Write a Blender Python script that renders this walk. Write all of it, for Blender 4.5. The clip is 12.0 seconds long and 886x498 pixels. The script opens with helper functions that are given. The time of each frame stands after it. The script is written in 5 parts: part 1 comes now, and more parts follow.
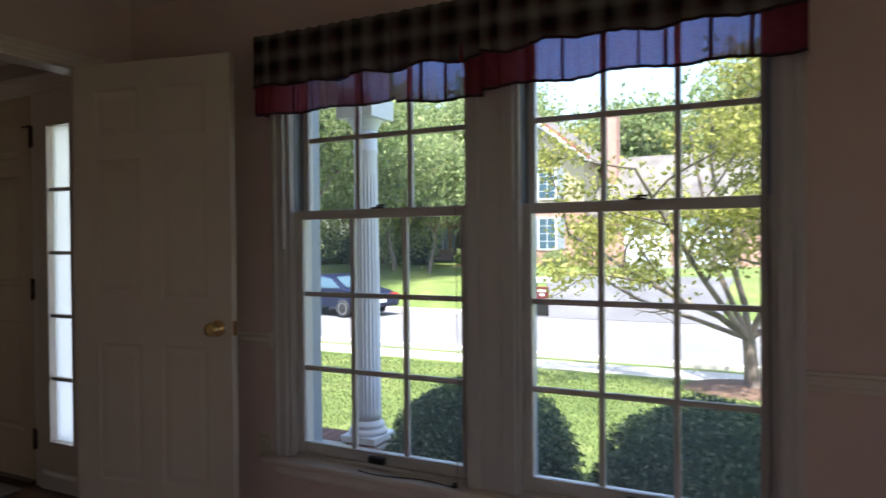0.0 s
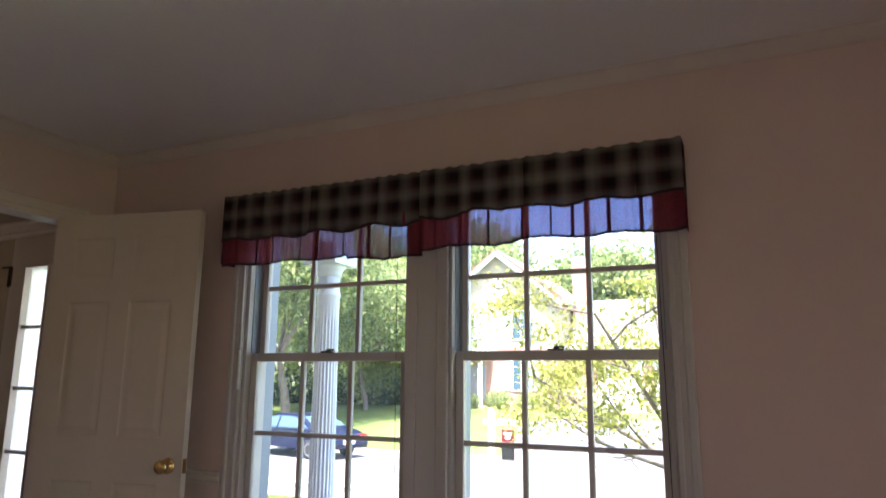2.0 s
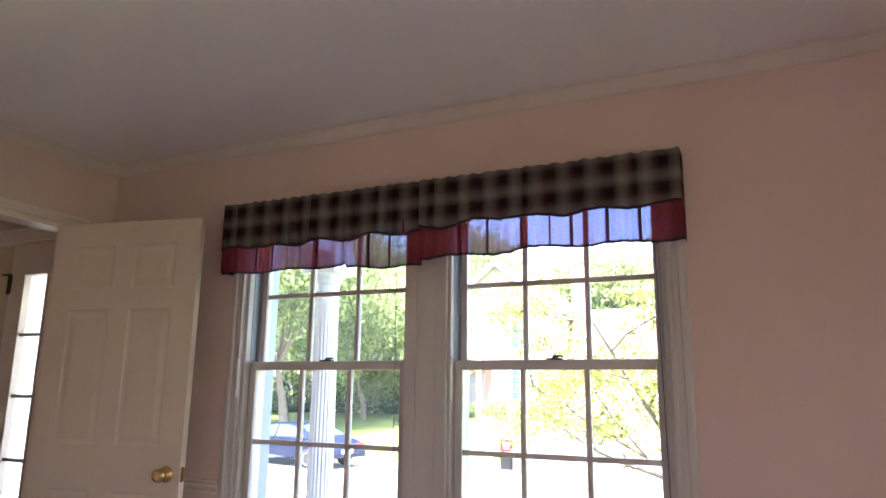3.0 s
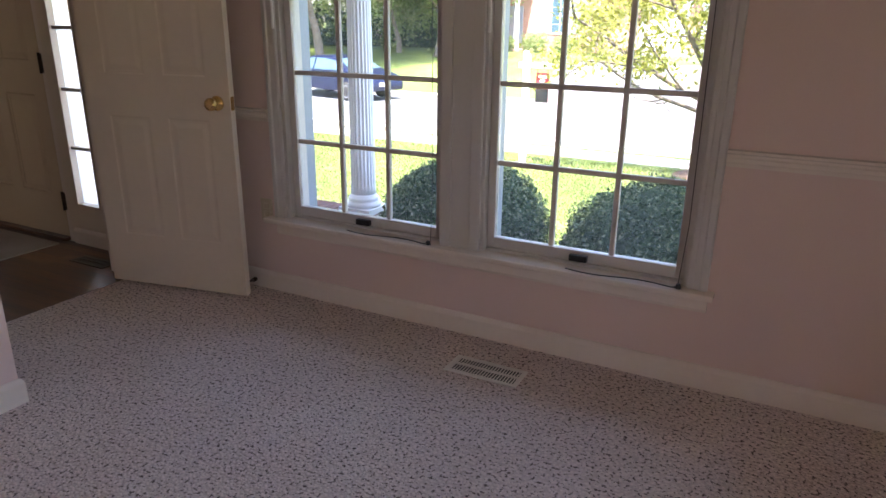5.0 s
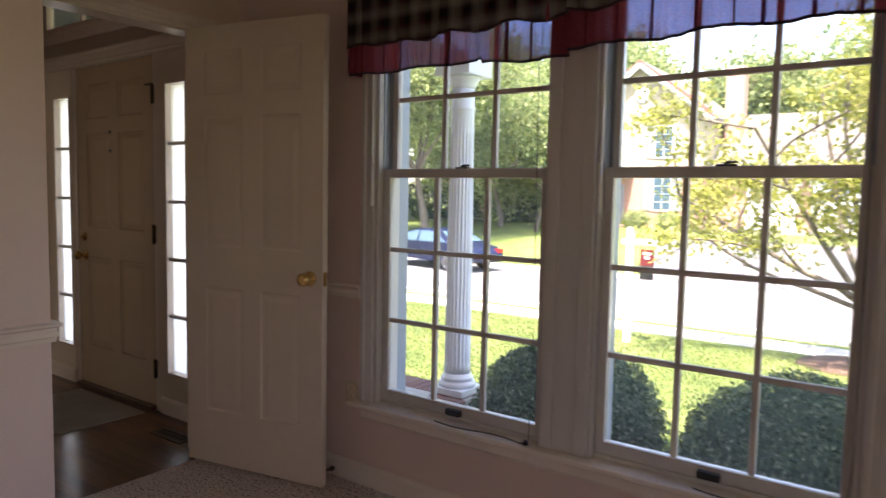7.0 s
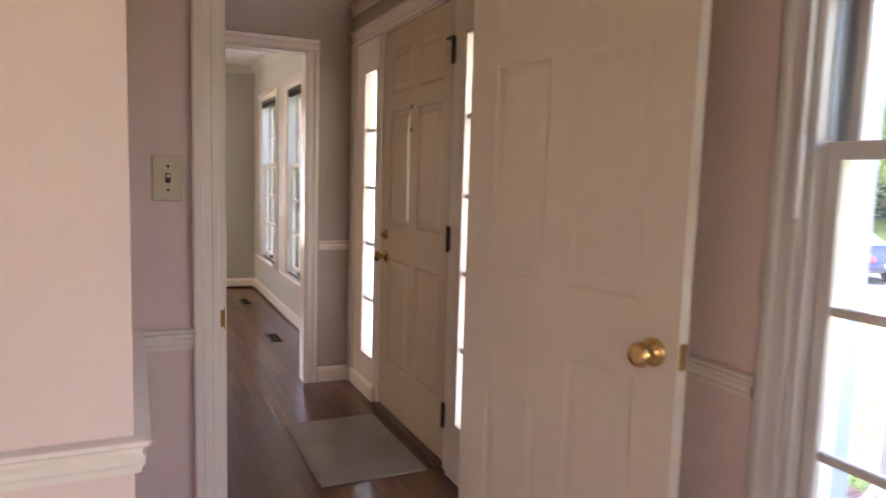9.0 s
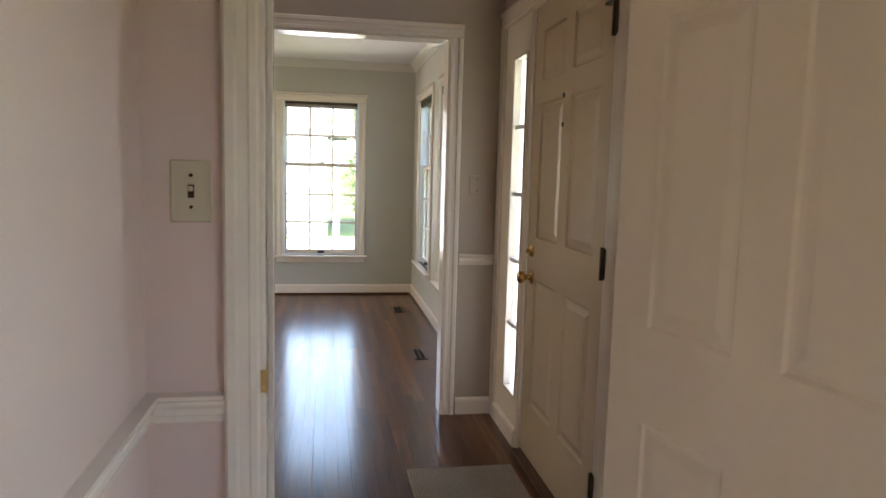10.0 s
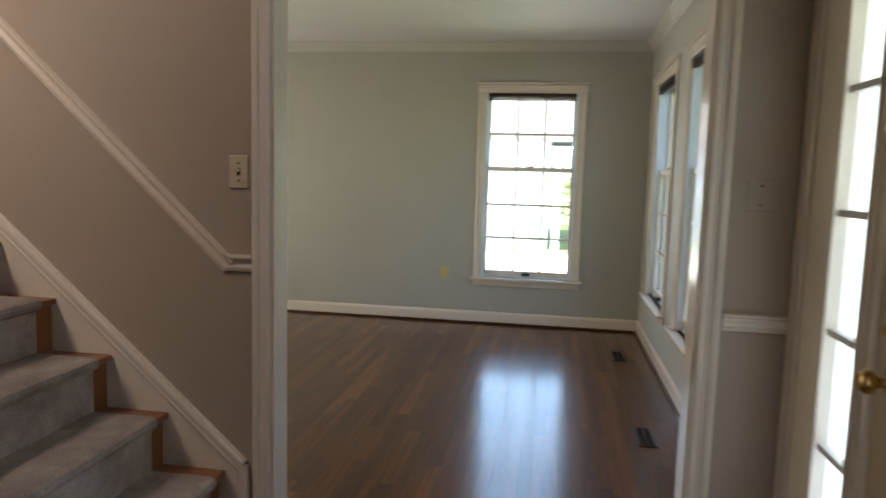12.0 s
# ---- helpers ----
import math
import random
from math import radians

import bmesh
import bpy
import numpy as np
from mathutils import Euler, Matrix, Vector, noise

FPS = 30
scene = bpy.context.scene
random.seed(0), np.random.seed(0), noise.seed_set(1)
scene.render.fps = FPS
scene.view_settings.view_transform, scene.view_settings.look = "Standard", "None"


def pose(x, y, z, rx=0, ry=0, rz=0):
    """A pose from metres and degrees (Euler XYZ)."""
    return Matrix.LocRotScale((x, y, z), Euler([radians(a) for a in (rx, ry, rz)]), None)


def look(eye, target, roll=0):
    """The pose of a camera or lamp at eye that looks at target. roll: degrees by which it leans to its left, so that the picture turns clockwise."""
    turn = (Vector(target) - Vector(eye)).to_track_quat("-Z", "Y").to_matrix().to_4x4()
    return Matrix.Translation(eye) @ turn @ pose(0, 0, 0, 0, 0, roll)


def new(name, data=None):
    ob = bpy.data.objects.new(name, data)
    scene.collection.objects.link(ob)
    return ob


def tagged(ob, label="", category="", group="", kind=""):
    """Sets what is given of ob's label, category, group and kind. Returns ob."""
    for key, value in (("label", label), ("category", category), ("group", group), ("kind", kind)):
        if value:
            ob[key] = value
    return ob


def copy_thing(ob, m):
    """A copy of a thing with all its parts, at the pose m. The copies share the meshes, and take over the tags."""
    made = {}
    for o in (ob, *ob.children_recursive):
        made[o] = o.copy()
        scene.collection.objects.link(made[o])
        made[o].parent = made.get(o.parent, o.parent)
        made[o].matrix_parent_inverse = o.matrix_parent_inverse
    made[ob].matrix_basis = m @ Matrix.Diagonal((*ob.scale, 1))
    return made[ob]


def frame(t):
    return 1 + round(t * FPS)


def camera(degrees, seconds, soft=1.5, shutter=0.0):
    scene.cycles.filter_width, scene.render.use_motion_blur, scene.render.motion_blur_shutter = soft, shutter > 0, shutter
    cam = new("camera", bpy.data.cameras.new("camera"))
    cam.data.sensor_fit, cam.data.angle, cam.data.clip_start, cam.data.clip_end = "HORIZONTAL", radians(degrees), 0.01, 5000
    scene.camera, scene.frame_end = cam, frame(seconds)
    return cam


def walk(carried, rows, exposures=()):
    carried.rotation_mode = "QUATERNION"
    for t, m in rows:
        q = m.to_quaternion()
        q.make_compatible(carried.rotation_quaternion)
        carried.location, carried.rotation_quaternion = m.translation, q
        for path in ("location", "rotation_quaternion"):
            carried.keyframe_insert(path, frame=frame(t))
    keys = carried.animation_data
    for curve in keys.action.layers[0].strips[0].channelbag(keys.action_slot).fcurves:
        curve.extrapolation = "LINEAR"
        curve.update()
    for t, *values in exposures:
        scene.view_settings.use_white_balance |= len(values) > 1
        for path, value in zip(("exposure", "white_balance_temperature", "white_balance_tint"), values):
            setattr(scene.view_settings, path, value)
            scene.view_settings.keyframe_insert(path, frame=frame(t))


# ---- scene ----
cam = camera(66.3, 12.0, 1.5, 0.4)

EXPOSURES = [(0.0, 2.0, 6400, 13), (0.5, 1.75, 6400, 13), (1.0, 1.9, 6450, 13), (1.5, 2.3, 6500, 14), (2.1, 3.1, 6500, 17), (2.5, 3.85, 6500, 20), (3.1, 3.85, 6500, 20),
             (3.6, 3.1, 6700, 17), (5.4, 3.05, 6750, 19), (6.5, 2.65, 7350, 21), (8.4, 3.25, 7100, 25), (9.0, 4.3, 7200, 26), (9.5, 4.25, 6800, 11), (10.5, 3.85, 6950, 11), (11.5, 3.6, 6550, 8), (12.0, 3.6, 6550, 6)]
PATH = [
    (0, (1.93, -2.227, 1.277), (1.029, -0.442, 1.254), -0.5),
    (0.5, (2.137, -2.309, 1.25), (1.344, -0.473, 1.229), -0.3),
    (1, (2.199, -2.38, 1.262), (1.401, -0.547, 1.228), -0.2),
    (1.5, (2.174, -2.416, 1.273), (1.348, -0.595, 1.306), 0.4),
    (2, (2.179, -2.413, 1.295), (1.353, -0.631, 1.676), 0.5),
    (2.5, (2.196, -2.421, 1.328), (1.37, -0.652, 1.759), 0.3),
    (3, (2.182, -2.421, 1.295), (1.361, -0.644, 1.701), 0.7),
    (3.5, (2.185, -2.434, 1.296), (1.353, -0.615, 1.294), 0.6),
    (3.7, (2.203, -2.422, 1.294), (1.364, -0.617, 1.099), 0.5),
    (5.3, (2.175, -2.439, 1.286), (1.297, -0.761, 0.645), 0.9),
    (5.5, (2.177, -2.424, 1.295), (1.252, -0.726, 0.785), 0.9),
    (6, (2.164, -2.425, 1.289), (1.183, -0.692, 1.108), 1.0),
    (6.5, (2.144, -2.381, 1.291), (1.119, -0.673, 1.116), 1.2),
    (6.7, (2.104, -2.331, 1.299), (1.034, -0.649, 1.131), 1.2),
    (8.3, (1.517, -1.476, 1.272), (-0.134, -0.361, 1.087), 1.4),
    (8.5, (1.363, -1.435, 1.299), (-0.327, -0.386, 1.09), 1.5),
    (9, (1.041, -1.257, 1.315), (-0.764, -0.424, 1.101), 1.7),
    (9.5, (0.742, -1.068, 1.332), (-1.166, -0.513, 1.105), 1.6),
    (10, (0.509, -0.917, 1.339), (-1.449, -0.578, 1.111), 1.5),
    (10.5, (0.193, -0.835, 1.348), (-1.773, -0.536, 1.131), 1.7),
    (11, (-0.124, -0.794, 1.33), (-2.103, -0.606, 1.113), 1.5),
    (11.5, (-0.48, -0.715, 1.322), (-2.467, -0.766, 1.102), 1.6),
    (12, (-0.823, -0.757, 1.307), (-2.786, -1.073, 1.089), 1.6),
]
walk(cam, [(t, look(eye, target, roll)) for t, eye, target, roll in PATH], EXPOSURES)

# ---------------------------------------------------------------- world and sun
SUN_EL, SUN_AZ = radians(66), radians(160)
world = bpy.data.worlds.new("sky_world")
scene.world = world
world.use_nodes = True
wn = world.node_tree
sky = wn.nodes.new("ShaderNodeTexSky")
sky.sky_type, sky.sun_disc = "NISHITA", False
sky.sun_elevation, sky.sun_rotation = SUN_EL, SUN_AZ
sky.air_density, sky.dust_density = 1.0, 2.0
wn.nodes["Background"].inputs[1].default_value = 0.15
wn.links.new(sky.outputs[0], wn.nodes["Background"].inputs[0])
sun_data = bpy.data.lights.new("sun", "SUN")
sun_data.energy, sun_data.angle, sun_data.color = 4.0, radians(0.5), (1.0, 0.95, 0.87)
sun = new("sun", sun_data)
sun.matrix_world = look((40 * math.sin(SUN_AZ), 40 * math.cos(SUN_AZ), 40 * math.tan(SUN_EL)), (0, 0, 0))


def daylight(name, m, watts, colour, w=0.72, h=1.5):
    """The sky's light in the opening of a window that the walk never turns to."""
    d = bpy.data.lights.new(name, "AREA")
    d.shape, d.size, d.size_y, d.energy, d.color = "RECTANGLE", w, h, watts, colour
    ob = new(name, d)
    ob.matrix_world = m
    return ob


WARM = (1.0, 0.77, 0.64)
for y in (-2.45, -3.75):
    daylight("daylight_side_window", look((4.33, y, 1.22), (0, y, 1.22)), 0.82, WARM)
for x in (-4.0, -5.6):
    daylight("daylight_living_window", look((x, -4.73, 1.22), (x, 0, 1.22)), 2.2, (1.0, 0.97, 0.84))
# Added fill lamp that brightens the stairs; no window is known here.
daylight("hall_fill_light", look((-0.86, -3.6, 3.72), (-3.07, -3.55, 1.8)), 3.0, (1.0, 0.83, 0.72)).data.spread = radians(95)
daylight("daylight_transom", look((-2.065, 0.085, 2.585), (-2.065, -1.0, 2.25)), 0.2, (1.0, 0.90, 0.80), 1.6, 0.38)
for x in (-2.71, -1.397):
    daylight("daylight_side_light", look((x, 0.058, 1.07), (x, -1.0, 1.07)), 0.15, (0.90, 0.95, 1.0), 0.15, 1.6)


# ---------------------------------------------------------------- materials
def nodes_of(name, rough=0.5, metal=0.0, spec=0.5):
    m = bpy.data.materials.new(name)
    m.use_nodes = True
    nt = m.node_tree
    b = nt.nodes["Principled BSDF"]
    b.inputs["Roughness"].default_value = rough
    b.inputs["Metallic"].default_value = metal
    b.inputs["Specular IOR Level"].default_value = spec
    return m, nt, b


def coords(nt, scale=(1, 1, 1), source="Object"):
    tc = nt.nodes.new("ShaderNodeTexCoord")
    mp = nt.nodes.new("ShaderNodeMapping")
    mp.inputs["Scale"].default_value = scale
    nt.links.new(tc.outputs[source], mp.inputs[0])
    return mp.outputs[0]


def noise_tex(nt, vec, scale, detail=4.0, rough=0.55):
    n = nt.nodes.new("ShaderNodeTexNoise")
    n.inputs["Scale"].default_value = scale
    n.inputs["Detail"].default_value = detail
    n.inputs["Roughness"].default_value = rough
    nt.links.new(vec, n.inputs["Vector"])
    return n.outputs["Fac"]


def ramp(nt, fac, stops):
    r = nt.nodes.new("ShaderNodeValToRGB")
    els = r.color_ramp.elements
    while len(els) < len(stops):
        els.new(0.5)
    for e, (p, c) in zip(els, stops):
        e.position, e.color = p, (*c, 1)
    nt.links.new(fac, r.inputs[0])
    return r.outputs[0]


def mix(nt, fac, a, b, mode="MIX"):
    n = nt.nodes.new("ShaderNodeMix")
    n.data_type, n.blend_type = "RGBA", mode
    for sock, v in ((n.inputs[0], fac), (n.inputs[6], a), (n.inputs[7], b)):
        if isinstance(v, bpy.types.NodeSocket):
            nt.links.new(v, sock)
        elif isinstance(v, tuple):
            sock.default_value = (*v, 1)
        else:
            sock.default_value = v
    return n.outputs[2]


def bump(nt, b, height, strength=0.2, distance=0.002):
    n = nt.nodes.new("ShaderNodeBump")
    n.inputs["Strength"].default_value = strength
    n.inputs["Distance"].default_value = distance
    nt.links.new(height, n.inputs["Height"])
    nt.links.new(n.outputs[0], b.inputs["Normal"])


def speckled(name, dark, light, big=1.5, fine=60.0, rough=0.6, strength=0.15, dist=0.002, spec=0.4, metal=0.0, source="Object", grain=0.1):
    """Two scales of noise between two colours, with a fine relief."""
    m, nt, b = nodes_of(name, rough, metal, spec)
    v = coords(nt, source=source)
    n1, n2 = noise_tex(nt, v, big), noise_tex(nt, v, fine, 3.0)
    c1 = ramp(nt, n1, [(0.3, dark), (0.7, light)])
    shade = ramp(nt, n2, [(0.25, (1 - grain, 1 - grain, 1 - grain)), (0.75, (1 + grain * 0.6, 1 + grain * 0.6, 1 + grain * 0.6))])
    nt.links.new(mix(nt, 1.0, c1, shade, "MULTIPLY"), b.inputs["Base Color"])
    bump(nt, b, n2, strength, dist)
    return m


def close(c, d=0.06):
    return tuple(x * (1 - d) for x in c), tuple(min(1, x * (1 + d)) for x in c)


def paint(name, c, rough=0.6, d=0.04, fine=180.0, strength=0.06):
    a, b = close(c, d)
    return speckled(name, a, b, 0.9, fine, rough, strength, 0.0006, grain=0.02)


M = {}
M["wall_pink"] = paint("dining_wall_paint", (0.67, 0.505, 0.45), 0.55)
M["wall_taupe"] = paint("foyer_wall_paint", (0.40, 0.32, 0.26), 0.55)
M["wall_grey"] = paint("living_wall_paint", (0.44, 0.41, 0.36), 0.55)
M["ceiling"] = paint("ceiling_paint", (0.80, 0.745, 0.735), 0.8, 0.03, 90.0, 0.15)
M["crown"] = paint("crown_paint", (0.62, 0.53, 0.48), 0.5)
M["trim"] = paint("trim_paint", (0.73, 0.63, 0.545), 0.24, 0.02, 40.0, 0.02)
M["crown_grey"] = paint("living_crown_paint", (0.56, 0.52, 0.46), 0.5)
M["door"] = paint("door_paint", (0.65, 0.545, 0.435), 0.35, 0.05, 30.0, 0.06)
# Same cream as the inner door, with the hall's shade put into the colour.
M["front_door"] = paint("shaded_cream_paint", (0.54, 0.41, 0.28), 0.26, 0.06, 30.0, 0.06)
# Darker than the trim: the shade on the window's room side is painted in.
M["sash"] = paint("shaded_sash_paint", (0.56, 0.52, 0.49), 0.4, 0.06, 60.0, 0.08)
M["vinyl"] = paint("grey_vinyl", (0.27, 0.31, 0.37), 0.35, 0.03, 30.0, 0.03)
M["ivory"] = paint("ivory_plastic", (0.56, 0.47, 0.34), 0.35, 0.03, 50.0, 0.03)
M["almond"] = paint("almond_plastic", (0.60, 0.47, 0.22), 0.35, 0.03, 50.0, 0.03)
M["white_metal"] = paint("white_enamel", (0.72, 0.68, 0.63), 0.4, 0.06, 60.0, 0.05)
M["wand_white"] = paint("white_plastic", (0.82, 0.80, 0.77), 0.25, 0.02, 50.0, 0.02)
M["black"] = paint("black_plastic", (0.02, 0.02, 0.022), 0.4, 0.1, 60.0, 0.05)
M["bronze"] = speckled("dark_bronze", (0.05, 0.035, 0.025), (0.09, 0.06, 0.04), 8, 120, 0.4, 0.1, 0.001, 0.5, 0.8)
M["brass"] = speckled("worn_brass", (0.62, 0.40, 0.14), (0.75, 0.54, 0.24), 20, 150, 0.24, 0.06, 0.0006, 0.5, 1.0)
M["tread"] = speckled("stained_oak_tread", (0.19, 0.065, 0.022), (0.30, 0.115, 0.042), 3, 80, 0.35, 0.12, 0.001)
M["asphalt"] = speckled("street_asphalt", (0.15, 0.15, 0.16), (0.20, 0.20, 0.205), 0.4, 30, 0.9, 0.4, 0.01)
M["drive"] = speckled("driveway_asphalt", (0.10, 0.10, 0.11), (0.15, 0.15, 0.16), 0.4, 30, 0.9, 0.4, 0.01)
M["concrete"] = speckled("concrete", (0.38, 0.37, 0.35), (0.50, 0.49, 0.46), 0.8, 50, 0.85, 0.3, 0.004)
M["bark"] = speckled("tree_bark", (0.10, 0.08, 0.065), (0.22, 0.18, 0.15), 6, 40, 0.9, 0.7, 0.02)
M["mulch"] = speckled("mulch", (0.07, 0.04, 0.03), (0.16, 0.10, 0.07), 5, 60, 0.95, 0.8, 0.02)
M["shingle"] = speckled("roof_shingles", (0.10, 0.09, 0.09), (0.18, 0.17, 0.16), 1.0, 20, 0.9, 0.4, 0.01)
M["cream"] = paint("cream_siding", (0.41, 0.355, 0.26), 0.7)
M["shutter"] = paint("grey_blue_shutter", (0.26, 0.30, 0.36), 0.5)
M["rake"] = paint("red_brown_trim", (0.27, 0.10, 0.08), 0.6)
M["red_sign"] = paint("red_sign_paint", (0.15, 0.018, 0.022), 0.6)
M["white_paint"] = paint("white_exterior_paint", (0.74, 0.79, 0.87), 0.45, 0.03, 40.0, 0.05)
M["tyre"] = paint("tyre_rubber", (0.025, 0.025, 0.027), 0.8)
M["rim"] = speckled("alloy_rim", (0.5, 0.5, 0.52), (0.65, 0.65, 0.66), 5, 60, 0.3, 0.02, 0.001, 0.5, 0.9)
M["tail"] = paint("red_tail_lens", (0.45, 0.02, 0.02), 0.15)
M["car_glass"] = paint("tinted_car_glass", (0.06, 0.11, 0.15), 0.06)
M["runner"] = speckled("stair_carpet", (0.30, 0.245, 0.215), (0.52, 0.45, 0.41), 7, 150, 0.98, 0.9, 0.006, grain=0.2)
M["dark_wood"] = speckled("dark_stained_trim", (0.060, 0.024, 0.011), (0.105, 0.043, 0.019), 3, 80, 0.35, 0.12, 0.001)
M["dark_trim"] = paint("burgundy_binding", (0.035, 0.008, 0.012), 0.8)


def car_paint():
    m, nt, b = nodes_of("blue_car_paint", 0.35, 0, 0.2)
    n = noise_tex(nt, coords(nt), 3)
    nt.links.new(ramp(nt, n, [(0.3, (0.005, 0.008, 0.030)), (0.7, (0.007, 0.011, 0.040))]), b.inputs["Base Color"])
    b.inputs["Coat Weight"].default_value = 0.25
    b.inputs["Coat Roughness"].default_value = 0.06
    return m


def waffle_mat():
    """Tan waffle weave: two crossed waves give the cells."""
    m, nt, b = nodes_of("woven_mat", 0.95, 0, 0.2)
    v = coords(nt)
    waves = []
    for way in ("X", "Y"):
        w = nt.nodes.new("ShaderNodeTexWave")
        w.bands_direction = way
        w.inputs["Scale"].default_value = 26
        w.inputs["Distortion"].default_value = 0.6
        nt.links.new(v, w.inputs["Vector"])
        waves.append(w.outputs["Fac"])
    cell = nt.nodes.new("ShaderNodeMath")
    cell.operation = "MAXIMUM"
    nt.links.new(waves[0], cell.inputs[0])
    nt.links.new(waves[1], cell.inputs[1])
    tone = ramp(nt, noise_tex(nt, v, 5), [(0.3, (0.31, 0.26, 0.215)), (0.7, (0.39, 0.33, 0.28))])
    # Shade in the weave's hollows is painted in: low parts are multiplied darker.
    nt.links.new(mix(nt, 1.0, tone, ramp(nt, cell.outputs[0], [(0.3, (0.62, 0.60, 0.58)), (0.8, (1.05, 1.05, 1.05))]), "MULTIPLY"), b.inputs["Base Color"])
    bump(nt, b, cell.outputs[0], 0.8, 0.004)
    return m


def carpet():
    m, nt, b = nodes_of("loop_carpet", 0.98, 0, 0.15)
    v = coords(nt)
    vo = nt.nodes.new("ShaderNodeTexVoronoi")
    vo.inputs["Scale"].default_value = 95
    nt.links.new(v, vo.inputs["Vector"])
    big, mid = noise_tex(nt, v, 1.4), noise_tex(nt, v, 82, 2)
    base = ramp(nt, big, [(0.3, (0.66, 0.55, 0.505)), (0.7, (0.75, 0.64, 0.595))])
    fleck = ramp(nt, mid, [(0.36, (0.20, 0.18, 0.18)), (0.43, (0.97, 0.97, 0.97)), (0.72, (1.12, 1.11, 1.10))])
    # Loop tops lightened and gaps darkened, so the pile's shade sits in the colour.
    loop = ramp(nt, vo.outputs["Distance"], [(0.0, (1.08, 1.08, 1.08)), (0.75, (0.80, 0.78, 0.76))])
    nt.links.new(mix(nt, 1.0, mix(nt, 1.0, base, fleck, "MULTIPLY"), loop, "MULTIPLY"), b.inputs["Base Color"])
    inv = nt.nodes.new("ShaderNodeMath")
    inv.operation = "SUBTRACT"
    inv.inputs[0].default_value = 1.0
    nt.links.new(vo.outputs["Distance"], inv.inputs[1])
    bump(nt, b, inv.outputs[0], 0.9, 0.006)
    return m


def plank_wood():
    m, nt, b = nodes_of("dark_stained_oak", 0.3, 0, 0.15)
    v = coords(nt, (1.2, 22, 22))
    info = nt.nodes.new("ShaderNodeObjectInfo")
    geo = nt.nodes.new("ShaderNodeNewGeometry")
    add = nt.nodes.new("ShaderNodeMath")
    nt.links.new(info.outputs["Random"], add.inputs[0])
    nt.links.new(geo.outputs["Random Per Island"], add.inputs[1])
    fr = nt.nodes.new("ShaderNodeMath")
    fr.operation = "FRACT"
    nt.links.new(add.outputs[0], fr.inputs[0])
    off = nt.nodes.new("ShaderNodeVectorMath")
    off.operation = "MULTIPLY_ADD"
    comb = nt.nodes.new("ShaderNodeCombineXYZ")
    for k in range(3):
        nt.links.new(fr.outputs[0], comb.inputs[k])
    nt.links.new(comb.outputs[0], off.inputs[0])
    off.inputs[1].default_value = (37, 91, 53)
    nt.links.new(v, off.inputs[2])
    g1 = noise_tex(nt, off.outputs[0], 2.2, 6, 0.65)
    tone = ramp(nt, fr.outputs[0], [(0.0, (0.064, 0.017, 0.0040)), (0.4, (0.092, 0.027, 0.0066)), (0.8, (0.120, 0.039, 0.0105)), (1.0, (0.165, 0.061, 0.018))])
    grain = ramp(nt, g1, [(0.30, (0.36, 0.33, 0.31)), (0.46, (0.90, 0.88, 0.86)), (0.68, (1.45, 1.42, 1.36))])
    nt.links.new(mix(nt, 1.0, tone, grain, "MULTIPLY"), b.inputs["Base Color"])
    nt.links.new(ramp(nt, g1, [(0.2, (0.28, 0.28, 0.28)), (0.8, (0.36, 0.36, 0.36))]), b.inputs["Roughness"])
    bump(nt, b, g1, 0.2, 0.0014)
    b.inputs["Coat Weight"].default_value = 0.75
    b.inputs["Coat Roughness"].default_value = 0.16
    nt.links.new(b.inputs["Normal"].links[0].from_socket, b.inputs["Coat Normal"])
    b.inputs["Coat IOR"].default_value = 1.5
    return m


def brick_skin(name, tones):
    m, nt, b = nodes_of(name, 0.9)
    v = coords(nt)
    geo = nt.nodes.new("ShaderNodeNewGeometry")
    n2 = noise_tex(nt, v, 40, 4)
    c = ramp(nt, geo.outputs["Random Per Island"], tones)
    nt.links.new(mix(nt, 1.0, c, ramp(nt, n2, [(0.3, (0.8, 0.8, 0.8)), (0.7, (1.1, 1.1, 1.1))]), "MULTIPLY"), b.inputs["Base Color"])
    bump(nt, b, n2, 0.4, 0.004)
    return m


def brick_wall():
    m, nt, b = nodes_of("red_brickwork", 0.9)
    v = coords(nt)
    rot = nt.nodes.new("ShaderNodeVectorMath")
    rot.operation = "DOT_PRODUCT"
    br = nt.nodes.new("ShaderNodeTexBrick")
    br.inputs["Scale"].default_value = 4.3
    br.inputs["Color1"].default_value = (0.44, 0.25, 0.20, 1)
    br.inputs["Color2"].default_value = (0.37, 0.20, 0.16, 1)
    br.inputs["Mortar"].default_value = (0.45, 0.40, 0.36, 1)
    br.inputs["Mortar Size"].default_value = 0.012
    sep, comb = nt.nodes.new("ShaderNodeSeparateXYZ"), nt.nodes.new("ShaderNodeCombineXYZ")
    nt.links.new(v, sep.inputs[0])
    nt.links.new(sep.outputs[0], comb.inputs[0])
    nt.links.new(sep.outputs[2], comb.inputs[1])
    nt.links.new(comb.outputs[0], br.inputs["Vector"])
    nt.links.new(br.outputs["Color"], b.inputs["Base Color"])
    return m


